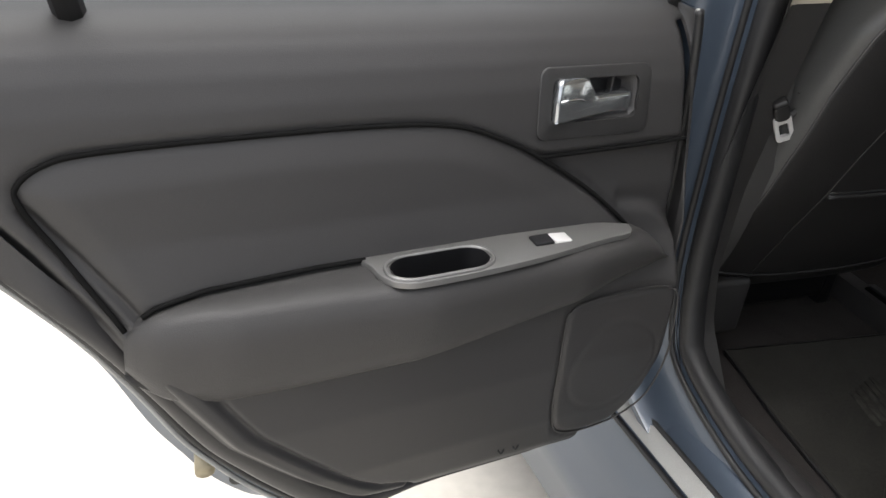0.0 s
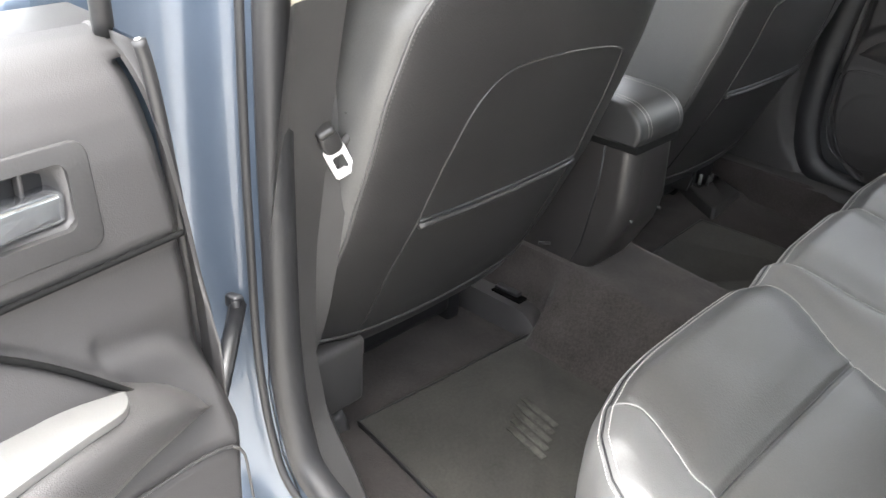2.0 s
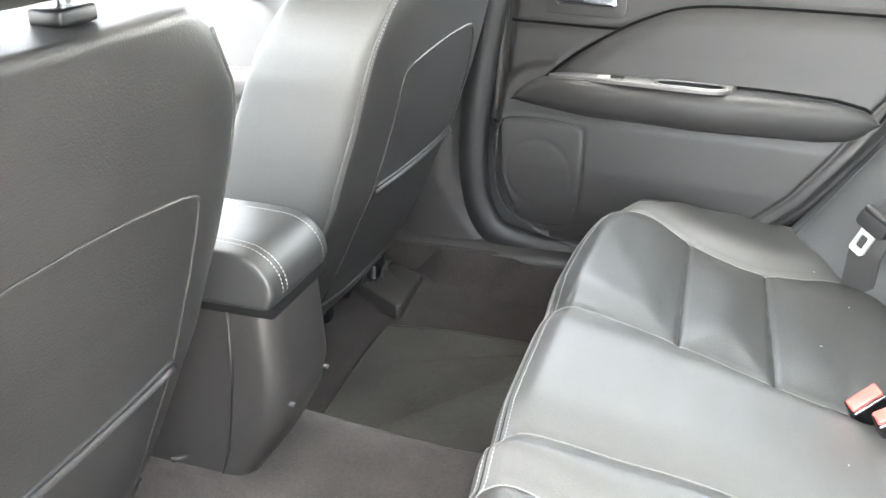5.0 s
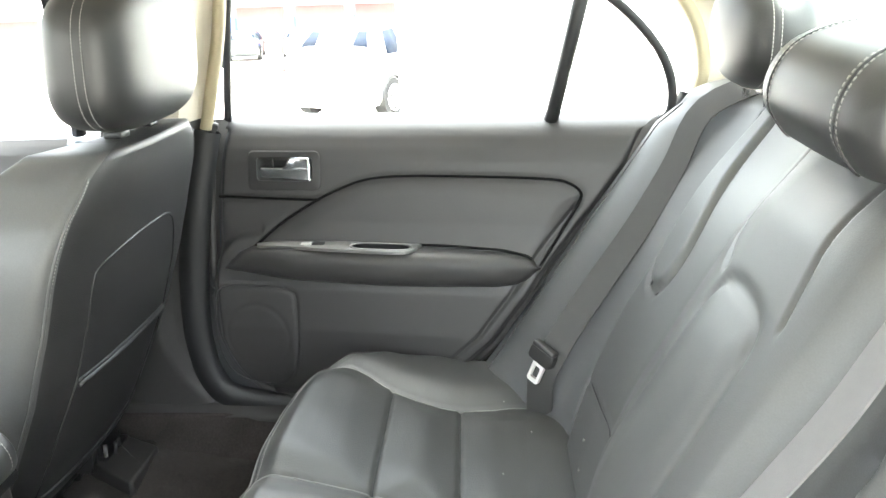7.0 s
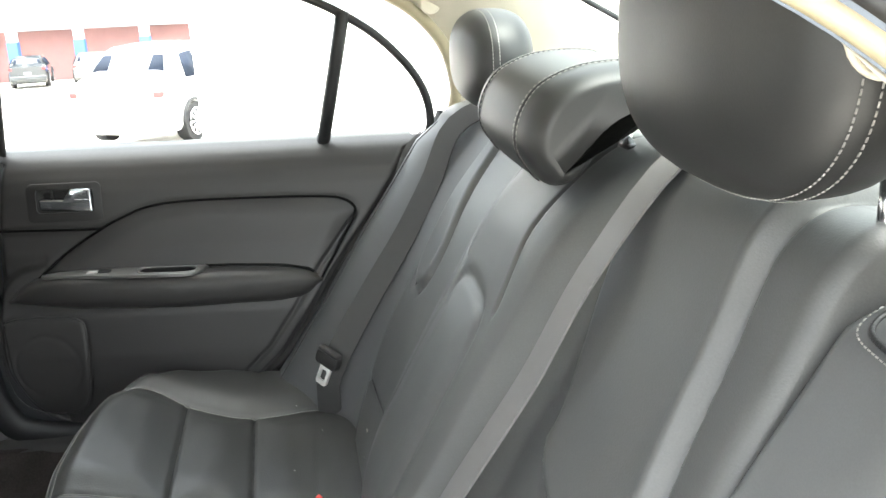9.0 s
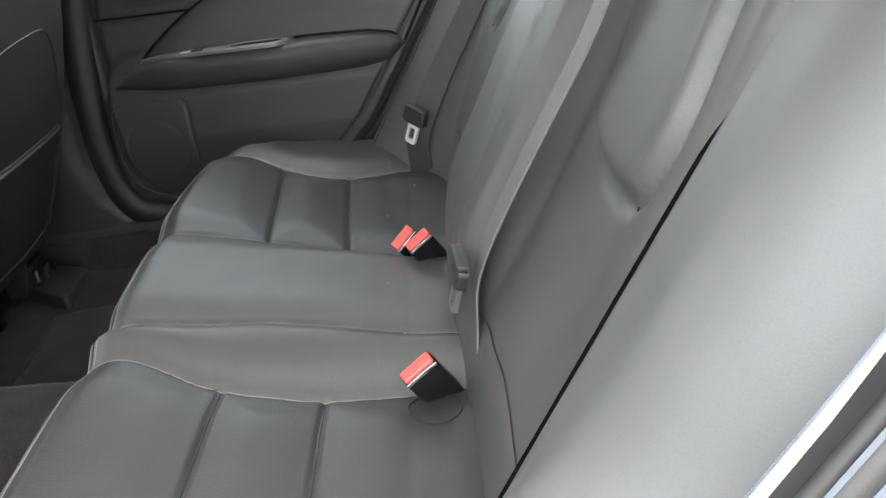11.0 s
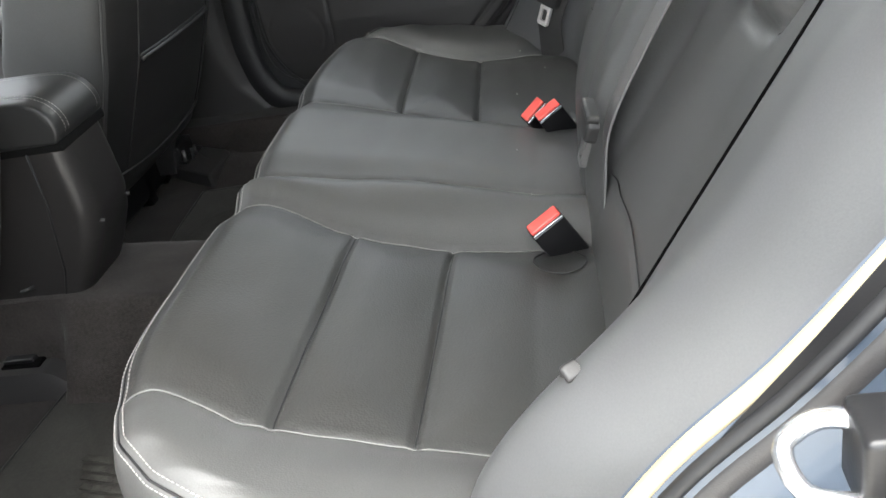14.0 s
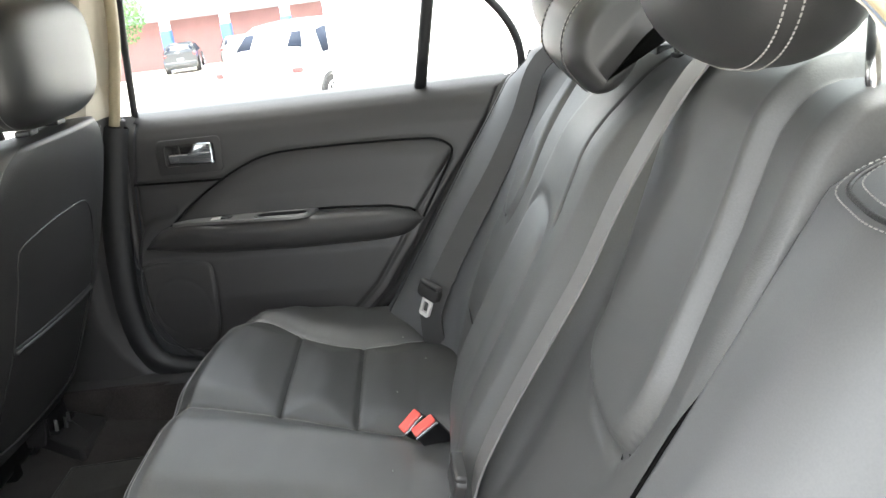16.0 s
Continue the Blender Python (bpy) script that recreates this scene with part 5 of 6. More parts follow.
def seat_loop(cx, z, n=96):
    """One level of the backrest: nearly flat behind, rounded shoulders, bolsters ahead."""
    deep = ip(z, [(0.47, 0.10), (0.55, 0.145), (0.80, 0.150), (0.95, 0.120), (1.05, 0.085), (1.075, 0.05)])
    y0 = seat_y(z)
    out = []
    for i in range(n):
        t = 2 * math.pi * i / n
        c, s = math.cos(t), math.sin(t)
        wide = seat_half(cx, cx + c, z)
        x = wide * math.copysign(abs(c) ** 0.42, c)
        y = deep / 2 * math.copysign(abs(s) ** 0.50, s)
        crown = 0.012 * (x / wide) ** 2 if y < 0 else 0.09 * (abs(x) / wide) ** 3
        out.append(Vector((cx + x, y0 + deep / 2 + y + crown, z)))
    return out


def seat_back_y(cx, x, z):
    half = seat_half(cx, x, z)
    deep = ip(z, [(0.47, 0.10), (0.55, 0.145), (0.80, 0.150), (0.95, 0.120), (1.05, 0.085), (1.075, 0.05)])
    q = min(0.999, abs(x - cx) / half)
    c = q ** (1 / 0.42)
    s = math.sqrt(max(0.0, 1 - c * c)) ** 0.50
    return seat_y(z) + deep / 2 - deep / 2 * s + 0.012 * q * q


def on_back(cx, x, z, lift=0.0):
    return Vector((x, seat_back_y(cx, x, z) - lift, z))


def front_seat(cx, label, group):
    s = thing("bucket_seat", label, "car seat", group, at=(cx, 0.5, 0.36))
    z0 = 0.535
    zs = [z0 + (1.073 - z0) * (k / 60) for k in range(61)]
    loops = [seat_loop(cx, z) for z in zs]
    top = loops[-1]
    mid = sum(top, Vector()) / len(top)
    for k in (0.8, 0.5, 0.2):
        loops.append([mid + (p - mid) * k + Vector((0, 0, 0.006 * (1 - k))) for p in top])
    bot = loops[0]
    mid0 = sum(bot, Vector()) / len(bot)
    loops = [[mid0 + (p - mid0) * 0.8 + Vector((0, 0, -0.012)) for p in bot]] + loops
    bm = loft(loops)
    bm.normal_update()
    bm.verts.index_update()
    gone = [f for k, f in enumerate(bm.faces) if 96 * 2 <= k < 96 * 63 and math.sin(2 * math.pi * (k % 96 + 0.5) / 96) > -0.55]
    front = bmesh.new()
    made = {}
    for f in gone:
        for v in f.verts:
            if v.index not in made:
                made[v.index] = front.verts.new(v.co)
        front.faces.new([made[v.index] for v in f.verts])
    part("front_cover", front, LEATHER, s, "charcoal leather front and sides of the backrest")
    bmesh.ops.delete(bm, geom=gone, context="FACES")
    part("backrest", bm, LEATHER_BACK, s, "smooth charcoal vinyl back")
    # piping of the map pocket panel and the pocket's welt
    out = -1 if cx < 0 else 1
    w = lambda v: cx - out * 0.010 + out * v
    line = spline([(w(0.150), 0, 0.575), (w(0.153), 0, 0.640), (w(0.152), 0, 0.70), (w(0.144), 0, 0.79), (w(0.134), 0, 0.855), (w(0.113), 0, 0.908), (w(0.075), 0, 0.936), (w(-0.005), 0, 0.940), (w(-0.085), 0, 0.935), (w(-0.155), 0, 0.923), (w(-0.169), 0, 0.905), (w(-0.169), 0, 0.84), (w(-0.170), 0, 0.75), (w(-0.178), 0, 0.61), (w(-0.178), 0, 0.575)], 110)
    part("pocket_piping", tube([on_back(cx, p.x, p.z, 0.0005) for p in line], 0.0016, 7), LEATHER_BACK, s, "raised piping round the pocket panel")
    za, zb, a0, a1 = 0.750, 0.752, 0.146, -0.166
    welt = [on_back(cx, w(a0 + (a1 - a0) * k / 24), za + (zb - za) * k / 24, 0.003) for k in range(25)]
    part("pocket_welt", tube(welt, 0.0045, 8), LEATHER_BACK, s, "thick welt along the pocket's mouth")
    gap = [p + Vector((0, 0.0005, 0.0062)) for p in welt]
    part("pocket_mouth", tube(gap, 0.0030, 6), RUBBER, s, "dark slit of the map pocket")
    low = [on_back(cx, w(-0.21 + 0.42 * k / 30), z0 + 0.035 - 0.012 * math.cos(math.pi * (k / 30 - 0.5)), 0.001) for k in range(31)]
    part("hem", tube(low, 0.003, 6), LEATHER_BACK, s, "stitched hem along the bottom")
    # side seams with pale thread
    for side in (-1, 1):
        path = []
        for k in range(50):
            z = z0 + 0.045 + (1.005 - z0) * k / 49
            half = seat_half(cx, cx + side, z)
            x = cx + side * half * (0.93 if cx * side > 0 else 0.95)
            path.append(on_back(cx, x, z, 0.0008))
        part("side_piping", tube(path, 0.0020, 6), LEATHER, s, "dark piping along the side")
        tagged(part("stitching", stitches([p + Vector((-side * 0.004, -0.0012, 0)) for p in path], (0, -1, 0), w=0.0009), DARKTHREAD if cx < 0 else THREAD, s, "row of stitches along the side"), kind="stuff")
    # cushion, base and rails
    part("cushion", egg(cx, 0.70, 0.56, 0.50, 0.56, 0.17, 0.0, 4.0), LEATHER, s)
    part("base_cover", box(cx - 0.20, cx + 0.20, 0.50, 0.92, 0.40, 0.50, 0.02), DARK, s, "dark plastic base")
    for side in (-1, 1):
        rx = (0.540 + 0.045 * side) if cx > 0 else cx + 0.202 * side
        part("bracket", box(rx - 0.016, rx + 0.016, 0.50, 0.80, 0.385, 0.50, 0.006), DARK, s, "dark seat bracket")
        part("rail", box(rx - 0.022, rx + 0.022, 0.56, 0.95, 0.365, 0.395, 0.005), DARK, s, "dark seat rail")
    ox = 0.555
    if cx < 0:
        part("side_shield", box(cx - 0.225, cx - 0.130, 0.372, 0.62, 0.455, 0.560, 0.012), PLASTIC, s, "dark grey plastic shield below the backrest", 40)
        part("belt_bolt", tube([(cx + 0.285, 0.400, 0.545), (cx + 0.298, 0.385, 0.545)], 0.0030, 8), GRIP, s, "small dark bolt")
    if cx > 0:
        part("side_bracket", plate([(0.412, 0.572), (0.430, 0.525), (0.455, 0.47), (0.465, 0.425), (0.525, 0.425), (0.505, 0.475), (0.452, 0.565)], lambda a, b, h: Vector((ox - h, a, b)), 0.006, 0.002, rrect(0.442, 0.452, 0.525, 0.540, 0.003, 3)), PLASTIC, s, "grey side bracket down to the rail", 40)
    return s


front_seat(-0.405, "charcoal leather front seat with a map pocket behind", "front seats")
front_seat(0.420, "charcoal leather front seat beside the closed doors", "front seats")
headrest(0.435, 0.238, 1.190, 0.345, 0.135, 0.206, -0.05, "black leather front headrest with pale double stitching", "front headrests", 1.080, False, 3.4)
headrest(-0.405, 0.225, 1.195, 0.300, 0.13, 0.200, -0.05, "black leather front headrest beside the open door", "front headrests", 1.080, False, 3.4)


def rail_cover(x, y, z, w, label, pins=True):
    """Moulded cover over the rear end of a seat rail: a high channel, a step down to a sloping toe and a curved flange."""
    c = thing("rail_cover", label, "rail cover", "seat rail covers", at=(x, y, 0.36))
    base = z - 0.036
    def f(a, b):
        dy = 0.21 * b
        bend = 0.020 * sstep(0.075, 0.045, dy)
        u = -0.62 * w + 1.24 * w * a
        v = u - bend
        top = ip(dy, [(0.0, 0.020), (0.012, 0.034), (0.045, 0.040), (0.062, 0.054), (0.075, 0.058), (0.21, 0.060)])
        side = sstep(0.62 * w, 0.50 * w, abs(u)) * (1.0 if dy > 0.004 else 0.0)
        flange = 0.55 + 0.45 * sstep(0.40 * w, 0.28 * w, v)
        ridge = 0.006 * math.exp(-((v - 0.24 * w) / 0.007) ** 2)
        return (x + u, y + dy, base + (top * flange + ridge) * side)
    part("cover", facing(grid(41, 43, f), (0, -0.3, 1)), PLASTIC, c, "", 60)
    # black box stands for the shade inside the rail opening
    part("slot", box(x - w * 0.30, x + w * 0.10, y + 0.088, y + 0.150, base + 0.040, base + 0.0625, 0.002), GAP_SHADE, c, "dark opening for the rail")
    part("rail_end", box(x - w * 0.20, x + w * 0.02, y + 0.100, y + 0.150, base + 0.050, base + 0.0680, 0.003), DARK, c, "black end of the rail")
    if pins:
        for k in range(3):
            part("pin", tube([(x - w * 0.18 + w * 0.12 * k, y + 0.094 + 0.004 * k, base + 0.055), (x - w * 0.19 + w * 0.12 * k, y + 0.090 + 0.004 * k, base + 0.078)], 0.0035, 7), GRIP if k == 1 else DARK, c, "short bolt end")
    return c


rail_cover(-0.122, 0.318, 0.412, 0.080, "dark grey plastic cover on the inner seat rail beside the tunnel", False)


def outer_rail_cover():
    """A low slanted block beside the sill with the bolt ends of the rail on it."""
    c = thing("rail_cover", "dark grey plastic cover with bolt ends on the outer seat rail", "rail cover", "seat rail covers", at=(0.62, 0.49, 0.36))
    ol = [(p.x, p.y - 0.048) for p in even([(0.600, 0.560, 0), (0.528, 0.433, 0), (0.534, 0.427, 0), (0.660, 0.429, 0), (0.667, 0.436, 0), (0.712, 0.560, 0), (0.602, 0.562, 0)], 0.006)]
    part("cover", plate(ol, lambda a, b, h: Vector((a, b, 0.384 + h + (0.10 * (b - 0.38) if h > 0 else 0.0))), 0.036, 0.005), PLASTIC, c, "", 50)
    part("slot", box(0.590, 0.690, 0.452, 0.502, 0.420, 0.4315, 0.003), DARK, c, "dark opening for the rail")
    part("latch_block", box(0.598, 0.680, 0.467, 0.508, 0.426, 0.466, 0.005), DARK, c, "black latch block")
    for k, (a, b) in enumerate(((0.585, 0.520), (0.602, 0.508), (0.622, 0.497), (0.650, 0.503))):
        part("pin", tube([(a, b - 0.048, 0.420), (a - 0.002, b - 0.051, 0.460 - 0.004 * k)], 0.0042, 8), GRIP if k != 1 else SILVER, c, "short bolt end")


outer_rail_cover()
rail_cover(-0.590, 0.395, 0.422, 0.090, "dark grey plastic cover on the outer seat rail by the sill")

# ---- centre console ----
def console():
    c = thing("centre_console", "dark plastic centre console with a stitched leather armrest", "centre console", at=(XC, 0.45, 0.42))
    rear = [(0.400, 0.395), (0.45, 0.362), (0.50, 0.328), (0.55, 0.296), (0.60, 0.270), (0.64, 0.260), (0.735, 0.264)]
    loops = []
    for k in range(28):
        z = 0.40 + 0.335 * k / 27
        y0 = ip(z, rear)
        hw = 0.068 - 0.006 * (k / 27)
        ol = [(a, b) for a, b in rrect(XC - hw, XC + hw, y0, 0.95, 0.028, 7)]
        loops.append([Vector((a, b, z)) for a, b in ol])
    body = part("body", loft(loops), CONSOLE, c, "tapered dark plastic body", 60)
    for x in (XC - 0.043, XC + 0.041):
        part("screw", tube([(x, 0.2690, 0.620), (x, 0.2600, 0.619)], 0.0030, 10), GRIP, body, "small screw head")
    part("side_joint", tube([(XC - 0.0625, 0.318, 0.735), (XC - 0.0635, 0.320, 0.66), (XC - 0.0655, 0.335, 0.56), (XC - 0.0670, 0.375, 0.45)], 0.0018, 6), DARK, body, "fine joint line")
    # lid with a rounded rear end
    loops = []
    for k in range(31):
        x = XC + 0.066 * math.sin((k / 30 - 0.5) * math.pi)
        t = abs(k / 30 - 0.5) * 2
        s = (1 - t ** 6) ** 0.5 if t < 1 else 0.0
        g = 0.93 + 0.07 * s
        prof = spline([(0.275, 0.745, 0), (0.269, 0.760, 0), (0.273, 0.780, 0), (0.290, 0.798, 0), (0.325, 0.807, 0), (0.45, 0.810, 0), (0.60, 0.808, 0), (0.62, 0.745, 0)], 26)
        loops.append([Vector((x, 0.44 + (p.x - 0.45) * g, 0.745 + (p.y - 0.745) * g)) for p in prof])
    lid = part("armrest_lid", loft(loops), BLACK_LEATHER, c, "padded black leather lid")
    part("lid_gap", box(XC - 0.0635, XC + 0.0635, 0.263, 0.62, 0.733, 0.7475, 0.003), GAP, c, "dark gap under the lid")
    for xx in (XC - 0.047, XC - 0.038, XC + 0.047):
        t = abs(math.asin((xx - XC) / 0.066) / math.pi) * 2
        g = 0.93 + 0.07 * (1 - t ** 6) ** 0.5 + 0.006
        prof = spline([(0.275, 0.750, 0), (0.269, 0.760, 0), (0.273, 0.780, 0), (0.290, 0.798, 0), (0.325, 0.807, 0), (0.45, 0.810, 0)], 30)
        tagged(part("stitching", stitches([Vector((xx, 0.44 + (p.x - 0.45) * g, 0.745 + (p.y - 0.745) * g)) for p in prof], (0, -0.7, 0.7)), THREAD, lid, "row of pale stitches"), kind="stuff")


console()


# ---- floor mats ----
def floor_mat(poly, label):
    m = thing("floor_mat", label, "floor mat", "rear floor mats", at=(sum(a for a, b in poly) / len(poly), 0.2, 0.36))
    pts = []
    for i, (a, b) in enumerate(poly):
        p, q = poly[i - 1], poly[(i + 1) % len(poly)]
        for t in (0.06, 0.02, 0.0):
            pts.append((a + (p[0] - a) * t, b + (p[1] - b) * t))
        for t in (0.02, 0.06):
            pts.append((a + (q[0] - a) * t, b + (q[1] - b) * t))
    part("carpet_face", plate(pts, lambda a, b, h: Vector((a, b, floor_height(0.35, b) + 0.0035 + h)), 0.008, 0.003), MAT, m)
    part("binding", tube([Vector((a, b, floor_height(0.35, b) + 0.0095)) for a, b in pts], 0.0026, 6, True), DARK, m, "dark bound edge")
    return m


floor_mat([(-0.147, 0.367), (-0.28, 0.376), (-0.41, 0.385), (-0.527, 0.394), (-0.548, 0.25), (-0.565, 0.06), (-0.53, 0.02), (-0.22, 0.03), (-0.160, 0.10), (-0.152, 0.22)], "worn olive-grey carpet mat with a faded printed mark")
floor_mat([(0.085, 0.367), (0.22, 0.376), (0.35, 0.385), (0.490, 0.390), (0.52, 0.25), (0.53, 0.06), (0.49, 0.02), (0.15, 0.03), (0.095, 0.10), (0.088, 0.22)], "olive-grey carpet mat on the far side of the tunnel")
mk = thing("mat_mark", "faded pale printed bars on the mat", "printed mark", at=(-0.35, 0.22, 0.37))
for k in range(5):
    a = -0.392 + 0.017 * k
    part("bar", plate([(a, 0.172 + 0.007 * k), (a + 0.009, 0.170 + 0.007 * k), (a + 0.022, 0.242 + 0.007 * k), (a + 0.013, 0.245 + 0.007 * k)], lambda p, q, h: Vector((p, q, 0.3825 + 0.0556 * (q - 0.03) + h)), 0.0012, 0.0004), WORN, mk)


# ---- belts ----
def webbing(points, width, name, parent, across, light=False):
    """A flat strap along the points."""
    bm = bmesh.new()
    pts = spline(points, 40)
    acr = [Vector(a) for a in across] if isinstance(across[0], tuple) else None
    rows = []
    for i, p in enumerate(pts):
        d = (pts[min(i + 1, 39)] - pts[max(i - 1, 0)]).normalized()
        w = Vector(across) if acr is None else acr[0].lerp(acr[1], i / 39)
        w = (w - d * w.dot(d)).normalized() * width / 2
        n = d.cross(w).normalized() * 0.0011
        rows.append([bm.verts.new(q) for q in (p - w - n, p + w - n, p + w + n, p - w + n)])
    for a, b in zip(rows, rows[1:]):
        for j in range(4):
            bm.faces.new((a[j], a[(j + 1) % 4], b[(j + 1) % 4], b[j]))
    bmesh.ops.recalc_face_normals(bm, faces=bm.faces[:])
    return part(name, bm, WEB_LIT if light else WEB, parent, "", 40)


def tongue(p, d, n, parent, size=1.0, metal=None, grip=0.85):
    """A steel tongue with its plastic grip; d runs along the tongue to its tip, n faces the viewer."""
    d, n = Vector(d).normalized(), Vector(n).normalized()
    s = d.cross(n).normalized()
    n = s.cross(d).normalized()
    p = Vector(p)
    to3 = lambda a, b, h: p + s * a * size + d * b * size + n * h
    part("tongue", plate(rrect(-0.012, 0.012, 0.0, 0.042, 0.005), to3, 0.0025, 0.0008, rrect(-0.0065, 0.0065, 0.012, 0.034, 0.003)), metal or PALE, parent, "bright steel tongue with a slot", 40)
    part("grip", plate(rrect(-0.030 * grip, 0.030 * grip, -0.024, 0.004, 0.009), to3, 0.009, 0.004), GRIP, parent, "dark grey plastic grip", 50)
    part("grip_back", plate(rrect(-0.028 * grip, 0.028 * grip, -0.030, -0.020, 0.0045), lambda a, b, h: to3(a, b, h + 0.002), 0.009, 0.004), GRIP, parent)


def seat_belt(points, width, across, tip, td, label, size=1.0, light=False):
    b = thing("seat_belt", label, "seat belt", "rear seat belts", at=points[-1])
    webbing(points, width, "webbing", b, across, light)
    # middle belt takes the lit webbing copy and a duller tongue metal
    tongue(tip, td, (-0.15, 0.85, 0.45) if light else (-0.75, 0.55, 0.35), b, size, SILVER if light else PALE)
    return b


def bp(x, z, lift=0.012):
    p, n = back_at(x, z)
    return tuple(p + n * lift)


seat_belt([(0.50, -0.72, 1.125), (0.540, -0.618, 1.074), (0.540, -0.570, 0.978), (0.530, -0.519, 0.890), (0.520, -0.457, 0.799), (0.510, -0.402, 0.715), (0.508, -0.365, 0.645), (0.512, -0.36, 0.60), (0.52, -0.36, 0.55)], 0.047, ((0.9, 0.45, 0.2), (0.30, 0.80, 0.5)), (0.506, -0.362, 0.668), (0.10, 0.35, -0.90), "grey belt with a steel tongue hanging over the side pad")
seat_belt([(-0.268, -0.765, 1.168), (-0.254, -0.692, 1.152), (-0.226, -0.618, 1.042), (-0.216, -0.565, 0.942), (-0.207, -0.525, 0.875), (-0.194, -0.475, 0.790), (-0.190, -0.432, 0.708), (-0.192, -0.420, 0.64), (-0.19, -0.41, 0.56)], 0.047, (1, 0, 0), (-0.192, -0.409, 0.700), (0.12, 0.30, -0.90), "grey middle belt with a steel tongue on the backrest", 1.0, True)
b3 = thing("seat_belt", "grey outer belt tucked behind the side pad with a steel tongue", "seat belt", "rear seat belts", at=(-0.58, -0.38, 0.70))
tongue((-0.612, -0.380, 0.692), (0.50, 0.15, -0.80), (-0.70, 0.45, 0.45), b3, 0.70, SILVER, 0.36)


def buckle(x, y, z, yaw, lean, label, size=1.0):
    b = thing("belt_buckle", label, "belt buckle", "belt buckles", at=(x, y, 0.57))
    up = Vector((lean, 0.34, 0.85)).normalized()
    across = Vector((0.30, -0.85, yaw))
    wide = (across - up * up.dot(across)).normalized()
    m = Matrix.Translation((x, y, z)) @ Matrix((wide, up.cross(wide), up)).transposed().to_4x4() @ Matrix.Scale(size, 4)
    part("housing", moved(box(-0.025, 0.025, -0.012, 0.012, -0.06, 0.030, 0.004), m), DARK, b, "black plastic housing", 40)
    part("release_button", moved(box(-0.0235, 0.0235, -0.0095, 0.0095, 0.022, 0.0345, 0.003), m), RED, b, "red release button", 40)
    part("button_rim", moved(box(-0.0240, 0.0240, -0.0130, -0.0115, 0.024, 0.030, 0.0008), m), STEEL, b, "pale line below the button", 40)
    return b


buckle(-0.203, -0.356, 0.585, 0.35, -0.38, "black belt buckle with a red button in a leather cut-out", 0.86)
buckle(0.108, -0.362, 0.602, 0.30, -0.50, "black belt buckle with a red button in the middle", 0.8)
buckle(0.150, -0.338, 0.594, 0.80, -0.75, "black belt buckle with a red button leaning over", 0.8)

# front belt hanging on the pillar by the open door
fb = thing("front_seat_belt", "grey front belt with a bright tongue hanging by the pillar", "seat belt", at=(-0.655, 0.36, 0.6))
webbing([(-0.632, 0.400, 1.16), (-0.645, 0.338, 1.0), (-0.652, 0.312, 0.90), (-0.656, 0.325, 0.75), (-0.655, 0.355, 0.62), (-0.640, 0.43, 0.47)], 0.042, "webbing", fb, ((0.8, -0.35, 0), (0.8, -0.35, 0)))
tongue((-0.666, 0.298, 0.874), (0.52, 0.05, -0.85), (-0.55, -0.8, 0.3), fb, 1.0, PALE, 0.36)
part("guide_hook", tube(spline([(-0.656, 0.300, 0.872), (-0.645, 0.298, 0.880), (-0.640, 0.297, 0.894), (-0.645, 0.299, 0.908)], 12), 0.005, 8), WEB, fb, "curved grey hook")
fr = thing("front_seat_belt", "black belt guide on the far middle pillar", "seat belt", at=(0.66, 0.33, 1.15))
part("guide", box(0.650, 0.672, 0.300, 0.335, 1.13, 1.22, 0.008), DARK, fr, "black shoulder guide")
webbing([(0.655, 0.315, 1.17), (0.660, 0.39, 1.00), (0.655, 0.50, 0.80), (0.648, 0.56, 0.5)], 0.044, "webbing", fr, (0.2, 0.9, 0))
part("slide_knob", tube([(0.645, 0.300, 1.150), (0.640, 0.295, 1.135)], 0.012, 10), DARK, fr, "round black knob")


# ---- door hardware on the jamb ----
st = thing("door_striker", "bright steel door striker loop on the blue jamb", "door striker", at=(-0.80, -0.56, 0.80))
part("loop", tube(spline([(-0.80, -0.515, 0.80), (-0.795, -0.495, 0.80), (-0.80, -0.478, 0.79), (-0.815, -0.485, 0.775), (-0.82, -0.51, 0.772)], 16), 0.005, 8), STEEL, st)
part("base", box(-0.825, -0.79, -0.535, -0.505, 0.765, 0.81, 0.004), DARK, st, "dark base plate")
ck = thing("door_check", "black door check arm between pillar and open door", "door check", at=(-0.78, 0.36, 0.72))
part("arm", tube([(-0.757, 0.338, 0.716), (-0.80, 0.296, 0.700), (-0.86, 0.240, 0.672)], 0.009, 8, flat=0.5), DARK, ck)
part("bracket", box(-0.769, -0.750, 0.330, 0.348, 0.708, 0.724, 0.004), DARK, ck, "black bracket")
part("roller", tube([(-0.767, 0.330, 0.710), (-0.767, 0.330, 0.722)], 0.005, 10), DARK, ck, "dark roller")

